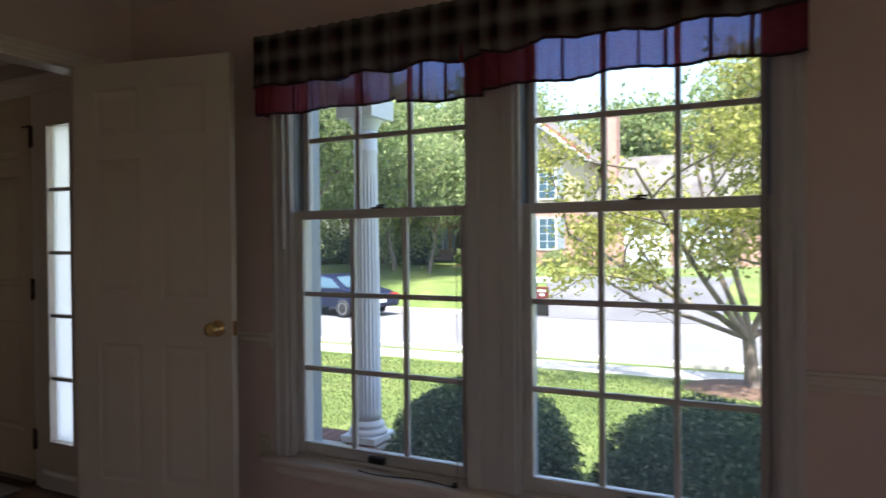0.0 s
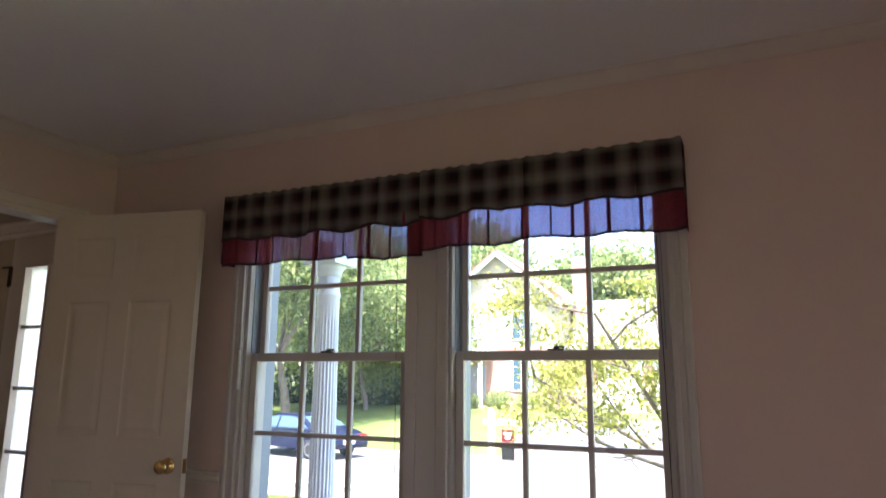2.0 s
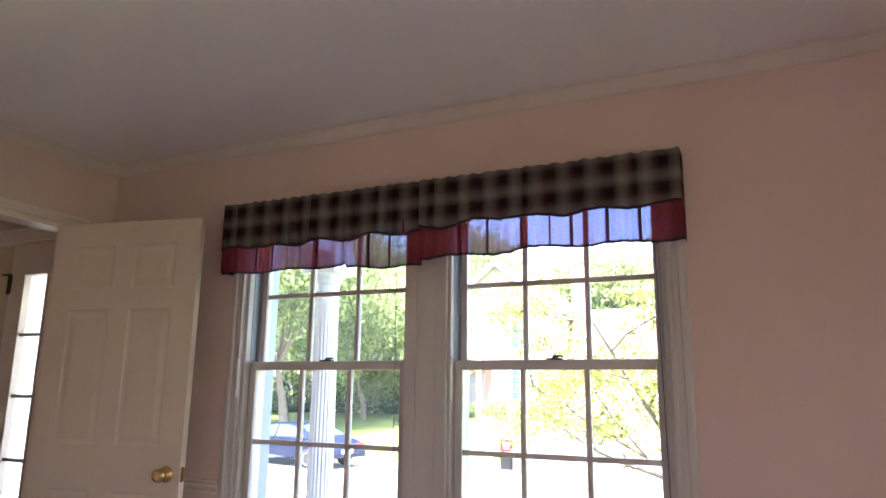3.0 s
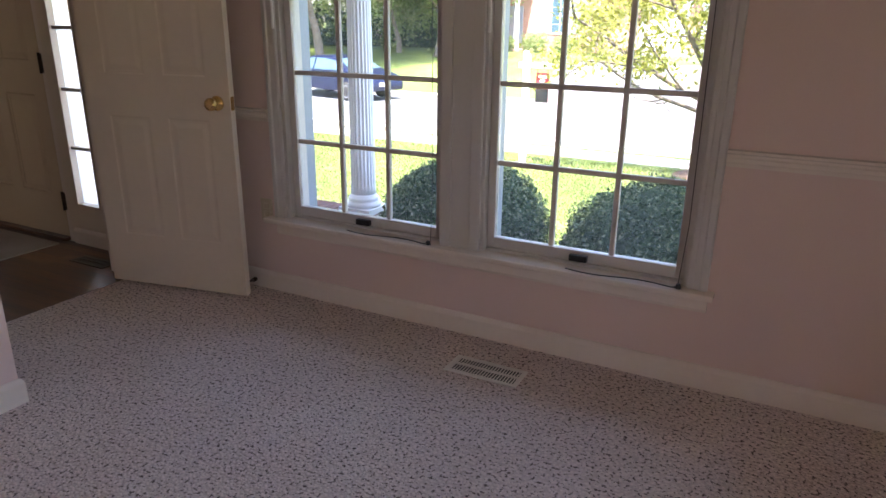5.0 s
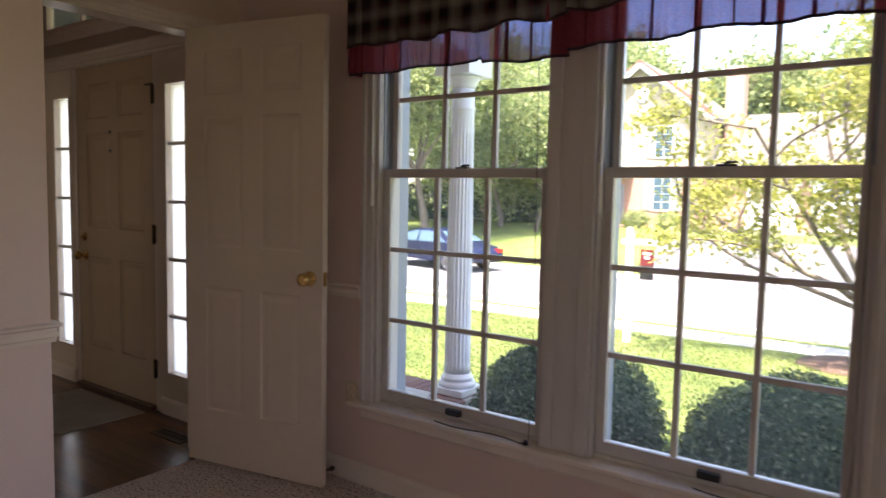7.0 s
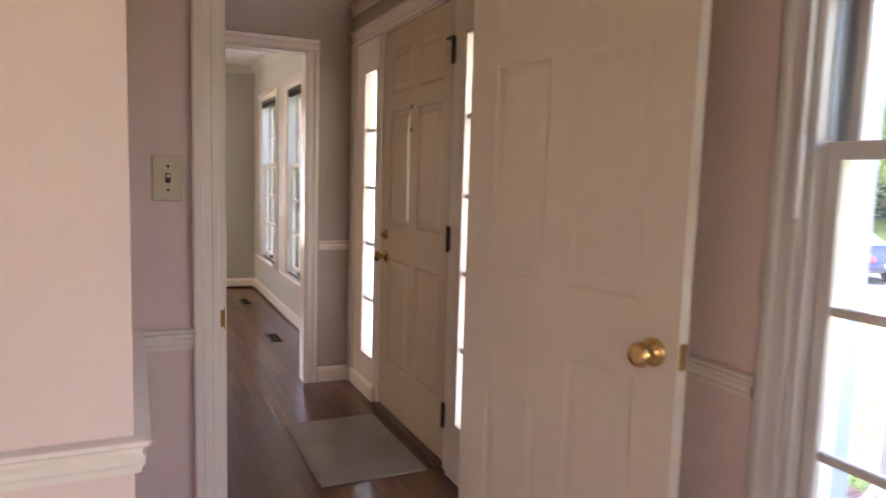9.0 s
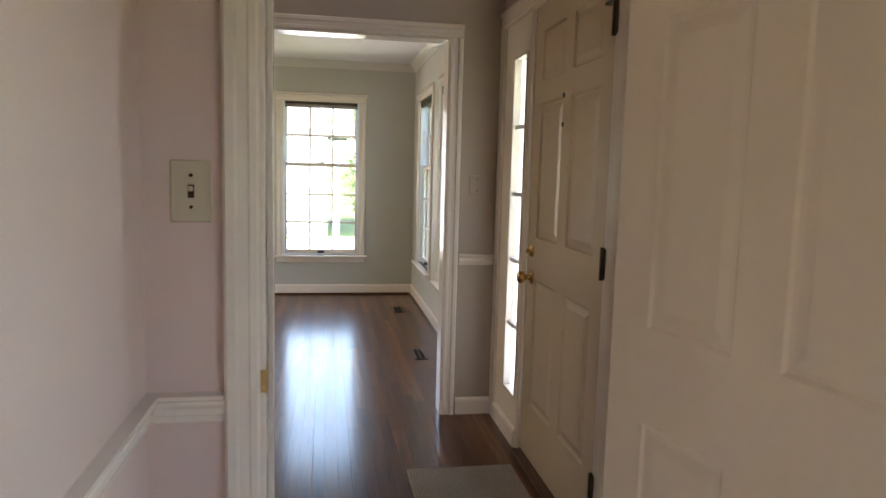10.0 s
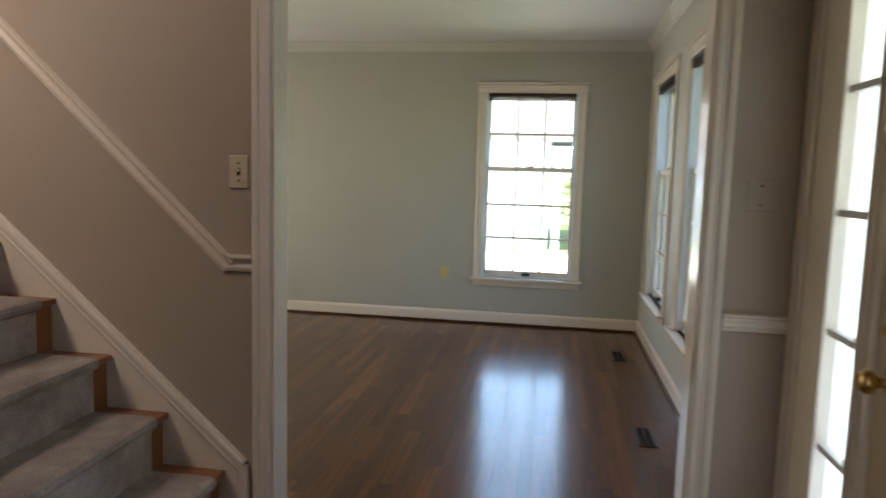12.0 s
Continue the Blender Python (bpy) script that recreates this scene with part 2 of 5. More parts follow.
def glass():
    m = bpy.data.materials.new("window_glass")
    m.use_nodes = True
    nt = m.node_tree
    nt.nodes.clear()
    out, mx = nt.nodes.new("ShaderNodeOutputMaterial"), nt.nodes.new("ShaderNodeMixShader")
    tr, gl, fr = nt.nodes.new("ShaderNodeBsdfTransparent"), nt.nodes.new("ShaderNodeBsdfGlossy"), nt.nodes.new("ShaderNodeFresnel")
    tr.inputs[0].default_value = (0.97, 0.985, 0.98, 1)
    gl.inputs["Roughness"].default_value = 0.01
    fr.inputs[0].default_value = 1.18
    nt.links.new(fr.outputs[0], mx.inputs[0])
    nt.links.new(tr.outputs[0], mx.inputs[1])
    nt.links.new(gl.outputs[0], mx.inputs[2])
    # Pale translucent part mixed in for the glare that veils the outside.
    veil, haze = nt.nodes.new("ShaderNodeBsdfTranslucent"), nt.nodes.new("ShaderNodeMixShader")
    veil.inputs[0].default_value = (0.8, 0.84, 0.9, 1)
    haze.inputs[0].default_value = 0.023
    nt.links.new(mx.outputs[0], haze.inputs[1])
    nt.links.new(veil.outputs[0], haze.inputs[2])
    nt.links.new(haze.outputs[0], out.inputs[0])
    return m


def cloth(name, colour_of, see_through, glow, tint=(1, 1, 1, 1)):
    """Thin fabric: diffuse, part translucent, part open weave."""
    m = bpy.data.materials.new(name)
    m.use_nodes = True
    nt = m.node_tree
    nt.nodes.clear()
    out = nt.nodes.new("ShaderNodeOutputMaterial")
    df, tl, tr = nt.nodes.new("ShaderNodeBsdfDiffuse"), nt.nodes.new("ShaderNodeBsdfTranslucent"), nt.nodes.new("ShaderNodeBsdfTransparent")
    tr.inputs[0].default_value = tint
    c = colour_of(nt)
    nt.links.new(c, df.inputs[0])
    nt.links.new(c, tl.inputs[0])
    m1, m2 = nt.nodes.new("ShaderNodeMixShader"), nt.nodes.new("ShaderNodeMixShader")
    m1.inputs[0].default_value, m2.inputs[0].default_value = glow, see_through
    nt.links.new(df.outputs[0], m1.inputs[1])
    nt.links.new(tl.outputs[0], m1.inputs[2])
    nt.links.new(m1.outputs[0], m2.inputs[1])
    nt.links.new(tr.outputs[0], m2.inputs[2])
    nt.links.new(m2.outputs[0], out.inputs[0])
    return m


def plaid_colour(nt):
    """Woven check of grey-green, black and cream bands, from the cloth's own lengths."""
    v = coords(nt, source="UV")
    sep = nt.nodes.new("ShaderNodeSeparateXYZ")
    nt.links.new(v, sep.inputs[0])
    cols = []
    for k, size in ((0, 0.104), (1, 0.092)):
        md = nt.nodes.new("ShaderNodeMath")
        md.operation = "MULTIPLY"
        md.inputs[1].default_value = 1 / size
        nt.links.new(sep.outputs[k], md.inputs[0])
        f = nt.nodes.new("ShaderNodeMath")
        f.operation = "FRACT"
        nt.links.new(md.outputs[0], f.inputs[0])
        cols.append(ramp(nt, f.outputs[0], [(0.0, (0.016, 0.012, 0.012)), (0.26, (0.022, 0.016, 0.016)), (0.40, (0.130, 0.113, 0.100)),
                                            (0.56, (0.215, 0.185, 0.162)), (0.76, (0.142, 0.120, 0.106)), (0.92, (0.060, 0.024, 0.024))]))
    return mix(nt, 0.5, cols[0], cols[1])


def burgundy_colour(nt):
    n = noise_tex(nt, coords(nt), 220, 2)
    return ramp(nt, n, [(0.3, (0.18, 0.030, 0.038)), (0.7, (0.26, 0.050, 0.058))])


def frost_colour(nt):
    n = noise_tex(nt, coords(nt), 160, 2)
    return ramp(nt, n, [(0.3, (0.86, 0.88, 0.9)), (0.7, (0.93, 0.94, 0.95))])


def leaf(name, tones, glow=0.35):
    def colour(nt):
        geo = nt.nodes.new("ShaderNodeNewGeometry")
        return ramp(nt, geo.outputs["Random Per Island"], tones)
    return cloth(name, colour, 0.0, glow)


def grass():
    m, nt, b = nodes_of("lawn_grass", 0.9, 0, 0.2)
    v = coords(nt)
    n1, n2 = noise_tex(nt, v, 0.9, 6, 0.65), noise_tex(nt, v, 9, 6, 0.7)
    c = ramp(nt, n1, [(0.32, (0.085, 0.130, 0.038)), (0.5, (0.130, 0.185, 0.055)), (0.68, (0.200, 0.232, 0.088))])
    nt.links.new(mix(nt, 1.0, c, ramp(nt, n2, [(0.3, (0.6, 0.6, 0.6)), (0.7, (1.25, 1.2, 1.1))]), "MULTIPLY"), b.inputs["Base Color"])
    bump(nt, b, n2, 0.8, 0.04)
    return m


M["car"], M["carpet"], M["plank"], M["glass"], M["grass"] = car_paint(), carpet(), plank_wood(), glass(), grass()
M["brick"] = brick_skin("porch_brick", [(0.0, (0.15, 0.075, 0.065)), (0.5, (0.21, 0.10, 0.085)), (1.0, (0.26, 0.14, 0.115))])
M["brickwall"] = brick_wall()
M["mat"] = waffle_mat()
M["plaid"] = cloth("plaid_cotton", plaid_colour, 0.012, 0.08)
M["sheer"] = cloth("burgundy_voile", burgundy_colour, 0.15, 0.30, (0.42, 0.50, 0.86, 1))
M["frost"] = cloth("frosted_glass", frost_colour, 0.05, 0.9)
# The palest boxwood stop paints highlights onto some leaves.
M["box_leaf"] = leaf("boxwood_leaf", [(0.0, (0.030, 0.060, 0.038)), (0.5, (0.075, 0.125, 0.075)), (0.85, (0.16, 0.23, 0.14)), (1.0, (0.32, 0.38, 0.25))], 0.2)
M["dog_leaf"] = leaf("dogwood_leaf", [(0.0, (0.18, 0.20, 0.045)), (0.55, (0.31, 0.33, 0.085)), (1.0, (0.46, 0.43, 0.17))], 0.45)
M["tree_leaf"] = leaf("maple_leaf", [(0.0, (0.14, 0.20, 0.080)), (0.6, (0.28, 0.35, 0.15)), (1.0, (0.44, 0.48, 0.25))], 0.52)
M["blade"] = leaf("grass_blade", [(0.0, (0.10, 0.155, 0.04)), (0.6, (0.17, 0.22, 0.07)), (1.0, (0.26, 0.28, 0.12))], 0.4)
M["pine_leaf"] = leaf("evergreen_leaf", [(0.0, (0.035, 0.065, 0.04)), (1.0, (0.09, 0.14, 0.07))], 0.2)


# ---------------------------------------------------------------- mesh tools
def box(bm, x0, y0, z0, x1, y1, z1, bev=0.0):
    lo, hi = (min(x0, x1), min(y0, y1), min(z0, z1)), (max(x0, x1), max(y0, y1), max(z0, z1))
    vs = [bm.verts.new((a, b, c)) for a in (lo[0], hi[0]) for b in (lo[1], hi[1]) for c in (lo[2], hi[2])]
    fs = [bm.faces.new([vs[i] for i in f]) for f in ((0, 1, 3, 2), (4, 6, 7, 5), (0, 4, 5, 1), (2, 3, 7, 6), (0, 2, 6, 4), (1, 5, 7, 3))]
    if bev:
        es = list({e for f in fs for e in f.edges})
        bmesh.ops.bevel(bm, geom=es, offset=bev, segments=2, affect="EDGES", profile=0.5)


def tube(bm, p, q, r0, r1=None, n=12, cap=True):
    p, q = Vector(p), Vector(q)
    r1 = r0 if r1 is None else r1
    rot = (q - p).to_track_quat("Z", "Y").to_matrix()
    rings = []
    for c, r in ((p, r0), (q, r1)):
        rings.append([bm.verts.new(c + rot @ Vector((r * math.cos(2 * math.pi * k / n), r * math.sin(2 * math.pi * k / n), 0))) for k in range(n)])
    for k in range(n):
        f = bm.faces.new((rings[0][k], rings[0][(k + 1) % n], rings[1][(k + 1) % n], rings[1][k]))
        f.smooth = True
    if cap:
        bm.faces.new(rings[0][::-1])
        bm.faces.new(rings[1])


def lathe(bm, profile, n=28, m=None, flutes=0, depth=0.0):
    """Turn a list of (radius, height) about z; flutes cut grooves into rings marked with a third value."""
    m = m or Matrix.Identity(4)
    rings = []
    for pr in profile:
        r, h = pr[0], pr[1]
        cut = depth if len(pr) > 2 else 0
        rings.append([bm.verts.new(m @ Vector(((r - cut * (0.5 + 0.5 * math.cos(flutes * a))) * math.cos(a), (r - cut * (0.5 + 0.5 * math.cos(flutes * a))) * math.sin(a), h)))
                      for a in (2 * math.pi * k / n for k in range(n))])
    for a, b in zip(rings, rings[1:]):
        for k in range(n):
            f = bm.faces.new((a[k], a[(k + 1) % n], b[(k + 1) % n], b[k]))
            f.smooth = True
    if profile[0][0] > 1e-4:
        bm.faces.new(rings[0][::-1])
    if profile[-1][0] > 1e-4:
        bm.faces.new(rings[-1])


def sweep(bm, profile, p, q, out):
    """Extrude a moulding profile of (outwards, up) from p to q; out is the level direction it stands out in."""
    p, q, out = Vector(p), Vector(q), Vector(out)
    up = (q - p).normalized().cross(out)
    if up.z < 0 or (abs(up.z) < 1e-6 and up.x + up.y < 0):
        up = -up
    a = [bm.verts.new(p + out * u + up * v) for u, v in profile]
    b = [bm.verts.new(q + out * u + up * v) for u, v in profile]
    n = len(profile)
    for k in range(n):
        bm.faces.new((a[k], a[(k + 1) % n], b[(k + 1) % n], b[k]))
    bm.faces.new(a[::-1])
    bm.faces.new(b)


def mesh_of(name, bm, mat):
    bmesh.ops.recalc_face_normals(bm, faces=bm.faces[:])
    me = bpy.data.meshes.new(name)
    bm.to_mesh(me)
    bm.free()
    me.materials.append(mat)
    return me


def part(name, bm, mat, parent=None, label=""):
    ob = new(name, mesh_of(name, bm, mat))
    ob.parent = parent
    if label:
        ob["label"] = label
    return ob


def boxpart(name, dims, mat, parent, bev=0.0, label=""):
    bm = bmesh.new()
    box(bm, *dims, bev)
    return part(name, bm, mat, parent, label)


def thing(name, label, category, m=None, kind="", group=""):
    ob = new(name)
    ob.empty_display_size = 0.1
    if m is not None:
        ob.matrix_world = m
    return tagged(ob, label, category, group, kind)


def structure(name, boxes, mat, label, category, bev=0.0):
    bm = bmesh.new()
    for d in boxes:
        box(bm, *d, bev)
    ob = new(name, mesh_of(name, bm, mat))
    return tagged(ob, label, category, "", "structure")


def leaves(name, centres, size, mat, parent=None, seed=1, aspect=0.55, outward=None):
    """One mesh of many folded leaf blades at the given centres."""
    rng = np.random.default_rng(seed)
    n = len(centres)
    a = rng.normal(size=(n, 3))
    if outward is not None:
        a = a * 0.75 + outward
    a /= np.linalg.norm(a, axis=1)[:, None]
    t = np.cross(a, rng.normal(size=(n, 3)))
    t /= np.linalg.norm(t, axis=1)[:, None]
    s = np.cross(a, t)
    L = (size * rng.uniform(0.6, 1.3, n))[:, None]
    tip, base = centres + t * L, centres - t * L
    left, right = centres + s * L * aspect + a * L * 0.2, centres - s * L * aspect + a * L * 0.2
    v = np.stack([base, right, tip, left], 1).reshape(-1, 3)
    idx = np.arange(4 * n).reshape(n, 4)
    faces = np.concatenate([idx[:, [0, 1, 2]], idx[:, [0, 2, 3]]])
    me = bpy.data.meshes.new(name)
    me.from_pydata(v.tolist(), [], faces.tolist())
    me.materials.append(mat)
    ob = new(name, me)
    ob.parent = parent
    return ob


# ---------------------------------------------------------------- setting: the rooms
CEIL = 2.44
X_DIN, X_LR, X_FAR = -0.845, -3.07, -6.75      # wall faces seen from the dining side
T = 0.115
OUT = 0.125                                     # thickness of the outer walls
HOLES = {                                       # openings in the front wall: x0, x1, z0, z1
    "din": (0.075, 1.915, 0.385, 2.06), "door": (-3.0, -1.13, 0.0, 2.10), "transom": (-3.0, -1.13, 2.32, 2.85),
    "lr_a": (-5.005, -4.215, 0.42, 2.02), "lr_b": (-6.28, -5.49, 0.42, 2.02)}

structure("floor_carpet", [(-0.80, -4.6, -0.2, 4.2, 0.0, 0.0)], M["carpet"], "beige looped pile carpet over the dining room floor", "carpet")
structure("subfloor", [(-6.95, -6.4, -0.25, -0.80, 0.2, -0.02)], M["concrete"], "bare subfloor beneath the wooden boards", "floor")

structure("wall_front_dining", [(X_DIN - T, 0, 0, 0.075, OUT, CEIL), (1.915, 0, 0, 4.2, OUT, CEIL),
          (0.075, 0, 0, 1.915, OUT, 0.36), (0.075, 0, 2.06, 1.915, OUT, CEIL)], M["wall_pink"], "pinkish beige painted wall around the double window", "wall")
structure("wall_right_dining", [(4.2, -4.6, 0, 4.35, -4.145, CEIL), (4.2, -3.355, 0, 4.35, -2.845, CEIL), (4.2, -2.055, 0, 4.35, OUT, CEIL),
          (4.2, -4.145, 0, 4.35, -2.055, 0.42), (4.2, -4.145, 2.02, 4.35, -2.055, CEIL)], M["wall_pink"], "plain pinkish beige dining room wall", "wall")
structure("wall_back_dining", [(-0.205, -4.75, 0, 4.35, -4.6, CEIL)], M["wall_pink"], "plain pinkish beige wall closing the dining room", "wall")
structure("wall_bump", [(-0.205, -4.6, 0, -0.09, -1.26, CEIL), (X_DIN, -1.395, 0, -0.205, -1.26, CEIL)], M["wall_pink"],
          "pinkish beige projecting wall with an outer corner", "wall")
structure("wall_doorway", [(X_DIN - T, -0.215, 0, X_DIN, 0, CEIL), (X_DIN - T, -1.395, 0, X_DIN, -1.05, CEIL),
          (X_DIN - T, -1.05, 2.055, X_DIN, -0.215, CEIL)], M["wall_pink"], "pinkish beige painted wall around the doorway", "wall")
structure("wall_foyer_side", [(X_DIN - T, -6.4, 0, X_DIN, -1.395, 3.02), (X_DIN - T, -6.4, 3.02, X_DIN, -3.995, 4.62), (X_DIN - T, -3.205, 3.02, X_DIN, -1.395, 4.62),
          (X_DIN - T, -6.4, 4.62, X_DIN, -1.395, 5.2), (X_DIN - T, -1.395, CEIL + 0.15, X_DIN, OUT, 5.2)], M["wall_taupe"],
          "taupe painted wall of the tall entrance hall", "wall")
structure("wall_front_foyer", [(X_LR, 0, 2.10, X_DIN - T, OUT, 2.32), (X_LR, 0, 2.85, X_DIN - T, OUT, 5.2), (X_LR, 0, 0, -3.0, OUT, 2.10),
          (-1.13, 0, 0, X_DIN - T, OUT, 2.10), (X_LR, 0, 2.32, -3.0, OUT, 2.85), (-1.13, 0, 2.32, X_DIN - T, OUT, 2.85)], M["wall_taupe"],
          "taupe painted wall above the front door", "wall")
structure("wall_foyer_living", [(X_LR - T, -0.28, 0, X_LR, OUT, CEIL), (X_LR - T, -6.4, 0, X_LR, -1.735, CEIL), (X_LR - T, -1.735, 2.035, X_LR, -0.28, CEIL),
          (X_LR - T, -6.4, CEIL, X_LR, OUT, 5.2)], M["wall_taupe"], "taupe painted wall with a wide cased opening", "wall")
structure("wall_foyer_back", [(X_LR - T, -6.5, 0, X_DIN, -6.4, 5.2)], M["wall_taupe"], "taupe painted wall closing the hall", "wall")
structure("wall_living_skin", [(X_LR - T - 0.012, -0.28, 0, X_LR - T, 0, CEIL), (X_LR - T - 0.012, -4.6, 0, X_LR - T, -1.735, CEIL),
          (X_LR - T - 0.012, -1.735, 2.035, X_LR - T, -0.28, CEIL)], M["wall_grey"], "grey painted face of the wall beside the opening", "wall")
a, b = HOLES["lr_a"], HOLES["lr_b"]
structure("wall_front_living", [(b[1], 0, 0, a[0], OUT, CEIL), (a[1], 0, 0, X_LR - T, OUT, CEIL), (X_FAR - OUT, 0, 0, b[0], OUT, CEIL),
          (b[0], 0, 0, b[1], OUT, b[2]), (b[0], 0, b[3], b[1], OUT, CEIL), (a[0], 0, 0, a[1], OUT, a[2]), (a[0], 0, a[3], a[1], OUT, CEIL)],
          M["wall_grey"], "grey-green painted living room wall with two windows", "wall")
structure("wall_far_living", [(X_FAR - OUT, -0.58, 0, X_FAR, 0, CEIL), (X_FAR - OUT, -4.6, 0, X_FAR, -1.37, CEIL),
          (X_FAR - OUT, -1.37, 0, X_FAR, -0.58, 0.42), (X_FAR - OUT, -1.37, 2.02, X_FAR, -0.58, CEIL)], M["wall_grey"],
          "grey-green painted end wall of the living room", "wall")
structure("wall_back_living", [(X_FAR - OUT, -4.75, 0, -5.995, -4.6, CEIL), (-5.205, -4.75, 0, -4.395, -4.6, CEIL), (-3.605, -4.75, 0, X_LR - T, -4.6, CEIL),
          (-5.995, -4.75, 0, -5.205, -4.6, 0.42), (-5.995, -4.75, 2.02, -5.205, -4.6, CEIL), (-4.395, -4.75, 0, -3.605, -4.6, 0.42), (-4.395, -4.75, 2.02, -3.605, -4.6, CEIL)], M["wall_grey"], "plain grey-green wall closing the living room", "wall")
structure("ceiling_dining", [(X_DIN - T, -4.75, CEIL, 4.35, OUT, CEIL + 0.15)], M["ceiling"], "plain white painted dining room ceiling", "ceiling")
structure("ceiling_living", [(X_FAR - OUT, -4.75, CEIL, X_LR - T, OUT, CEIL + 0.15)], M["ceiling"], "plain white painted living room ceiling", "ceiling")
structure("ceiling_foyer", [(X_LR - T, -6.5, 5.2, X_DIN, OUT, 5.35)], M["ceiling"], "plain white ceiling high over the hall", "ceiling")
structure("upper_storey", [(X_FAR - 0.3, OUT - 0.1, 2.6, X_LR - T, OUT + 0.1, 5.4), (X_DIN, OUT - 0.1, 2.6, 4.4, OUT + 0.1, 5.4),
          (X_FAR - 0.3, -6.6, 2.6, X_FAR - 0.1, OUT, 5.4), (4.2, -6.6, 2.6, 4.4, OUT, 5.4), (X_FAR - 0.3, -6.8, -0.3, 4.4, -6.6, 5.4)], M["brickwall"],
          "red brick outer walls of the house", "wall")
fz = ((X_FAR - 0.3, b[0]), (b[1], a[0]), (a[1], -3.0), (-1.13, 0.075), (1.915, 4.4))
structure("facade", [(x0, OUT, -0.6, x1, OUT + 0.015, 2.62) for x0, x1 in fz] + [(h[0], OUT, -0.6, h[1], OUT + 0.015, h[2]) for h in (a, b, HOLES["din"])]
          + [(h[0], OUT, h[3], h[1], OUT + 0.015, 2.62) for h in (a, b, HOLES["din"])] + [(-3.0, OUT, 2.10, -1.13, OUT + 0.015, 2.32), (-3.0, OUT, -0.6, -1.13, OUT + 0.015, 0.0)],
          M["brickwall"], "red brick front of the house around the windows", "wall")
structure("foundation", [(X_FAR - 0.3, -6.8, -1.2, 4.4, OUT, -0.26)], M["concrete"], "grey concrete foundation of the house", "foundation")
bm = bmesh.new()
vs = [bm.verts.new(p) for x in (X_FAR - 0.6, 4.7) for p in ((x, 0.75, 5.35), (x, -3.2, 7.9), (x, -7.1, 5.35), (x, 0.75, 5.2), (x, -7.1, 5.2))]
for f in ((0, 1, 6, 5), (1, 2, 7, 6), (3, 8, 9, 4), (0, 5, 8, 3), (2, 4, 9, 7), (0, 3, 4, 2, 1), (5, 6, 7, 9, 8)):
    bm.faces.new([vs[i] for i in f])
tagged(part("roof", bm, M["shingle"]), "dark shingled pitched roof of the house", "roof", "", "structure")


# mouldings
RAIL = [(0, 0.838), (0.010, 0.838), (0.012, 0.850), (0.017, 0.855), (0.017, 0.866), (0.012, 0.872), (0.014, 0.880), (0.026, 0.886), (0.026, 0.894), (0, 0.896)]
BASE = [(0, 0), (0.014, 0), (0.014, 0.075), (0.010, 0.085), (0.005, 0.092), (0, 0.094)]
CROWN = [(0, CEIL - 0.055), (0.006, CEIL - 0.055), (0.010, CEIL - 0.045), (0.028, CEIL - 0.018), (0.036, CEIL - 0.012), (0.040, CEIL - 0.002), (0, CEIL - 0.002)]


def moulding(name, profile, runs, label, category, mat="trim"):
    bm = bmesh.new()
    for p, q, out in runs:
        sweep(bm, profile, (*p, 0), (*q, 0), (*out, 0))
    return tagged(part(name, bm, M[mat]), label, category, "", "structure")


def chain(bm, profile, pts):
    """Run a profile along a level polyline with mitred corners; the room lies to the right of the way."""
    pts = [Vector((*p, 0)) for p in pts]
    dirs = [(b - a).normalized() for a, b in zip(pts, pts[1:])]
    rights = [Vector((d.y, -d.x, 0)) for d in dirs]
    rings = []
    for k, p in enumerate(pts):
        if k == 0:
            off = rights[0]
        elif k == len(pts) - 1:
            off = rights[-1]
        else:
            off = rights[k - 1] + rights[k]
            off = off / off.dot(rights[k])
        rings.append([bm.verts.new(p + off * u + Vector((0, 0, v))) for u, v in profile])
    n = len(profile)
    for a, b in zip(rings, rings[1:]):
        for k in range(n):
            bm.faces.new((a[k], a[(k + 1) % n], b[(k + 1) % n], b[k]))
    bm.faces.new(rings[0][::-1])
    bm.faces.new(rings[-1])


def chained(name, profile, chains, label, category, mat="trim"):
    bm = bmesh.new()
    for pts in chains:
        chain(bm, profile, pts)
    return tagged(part(name, bm, M[mat]), label, category, "", "structure")


S, E_, W_, N_ = (0, -1), (1, 0), (-1, 0), (0, 1)
BUMP = [(-0.09, -4.6), (-0.09, -1.26), (X_DIN, -1.26), (X_DIN, -1.112)]
chained("chair_rail_dining", RAIL, [[(1.983, 0), (4.2, 0), (4.2, -4.6)], [(X_DIN, 0), (0.0, 0)], BUMP],
        "cream painted moulded chair rail along the wall", "chair rail")
chained("chair_rail_foyer", RAIL, [[(X_LR, -0.21), (X_LR, 0), (-3.066, 0)]], "cream painted moulded chair rail in the hall", "chair rail")
chained("baseboard_dining", BASE, [[(X_DIN, -0.15), (X_DIN, 0), (4.2, 0), (4.2, -4.6)], BUMP], "cream painted baseboard above the carpet", "baseboard")
chained("baseboard_foyer", BASE, [[(X_LR, -0.21), (X_LR, 0), (-2.58, 0)], [(-1.565, 0), (X_DIN - T, 0)]], "cream painted baseboard in the hall", "baseboard")
BASE_LIVING = [(u, v * 1.15) for u, v in BASE]
moulding("baseboard_living", BASE_LIVING, [((X_FAR, 0), (X_LR - T - 0.012, 0), S), ((X_FAR, -4.6), (X_FAR, 0), E_), ((X_LR - T - 0.012, -4.6), (X_LR - T - 0.012, -1.85), W_)],
         "white painted baseboard in the living room", "baseboard", "trim")
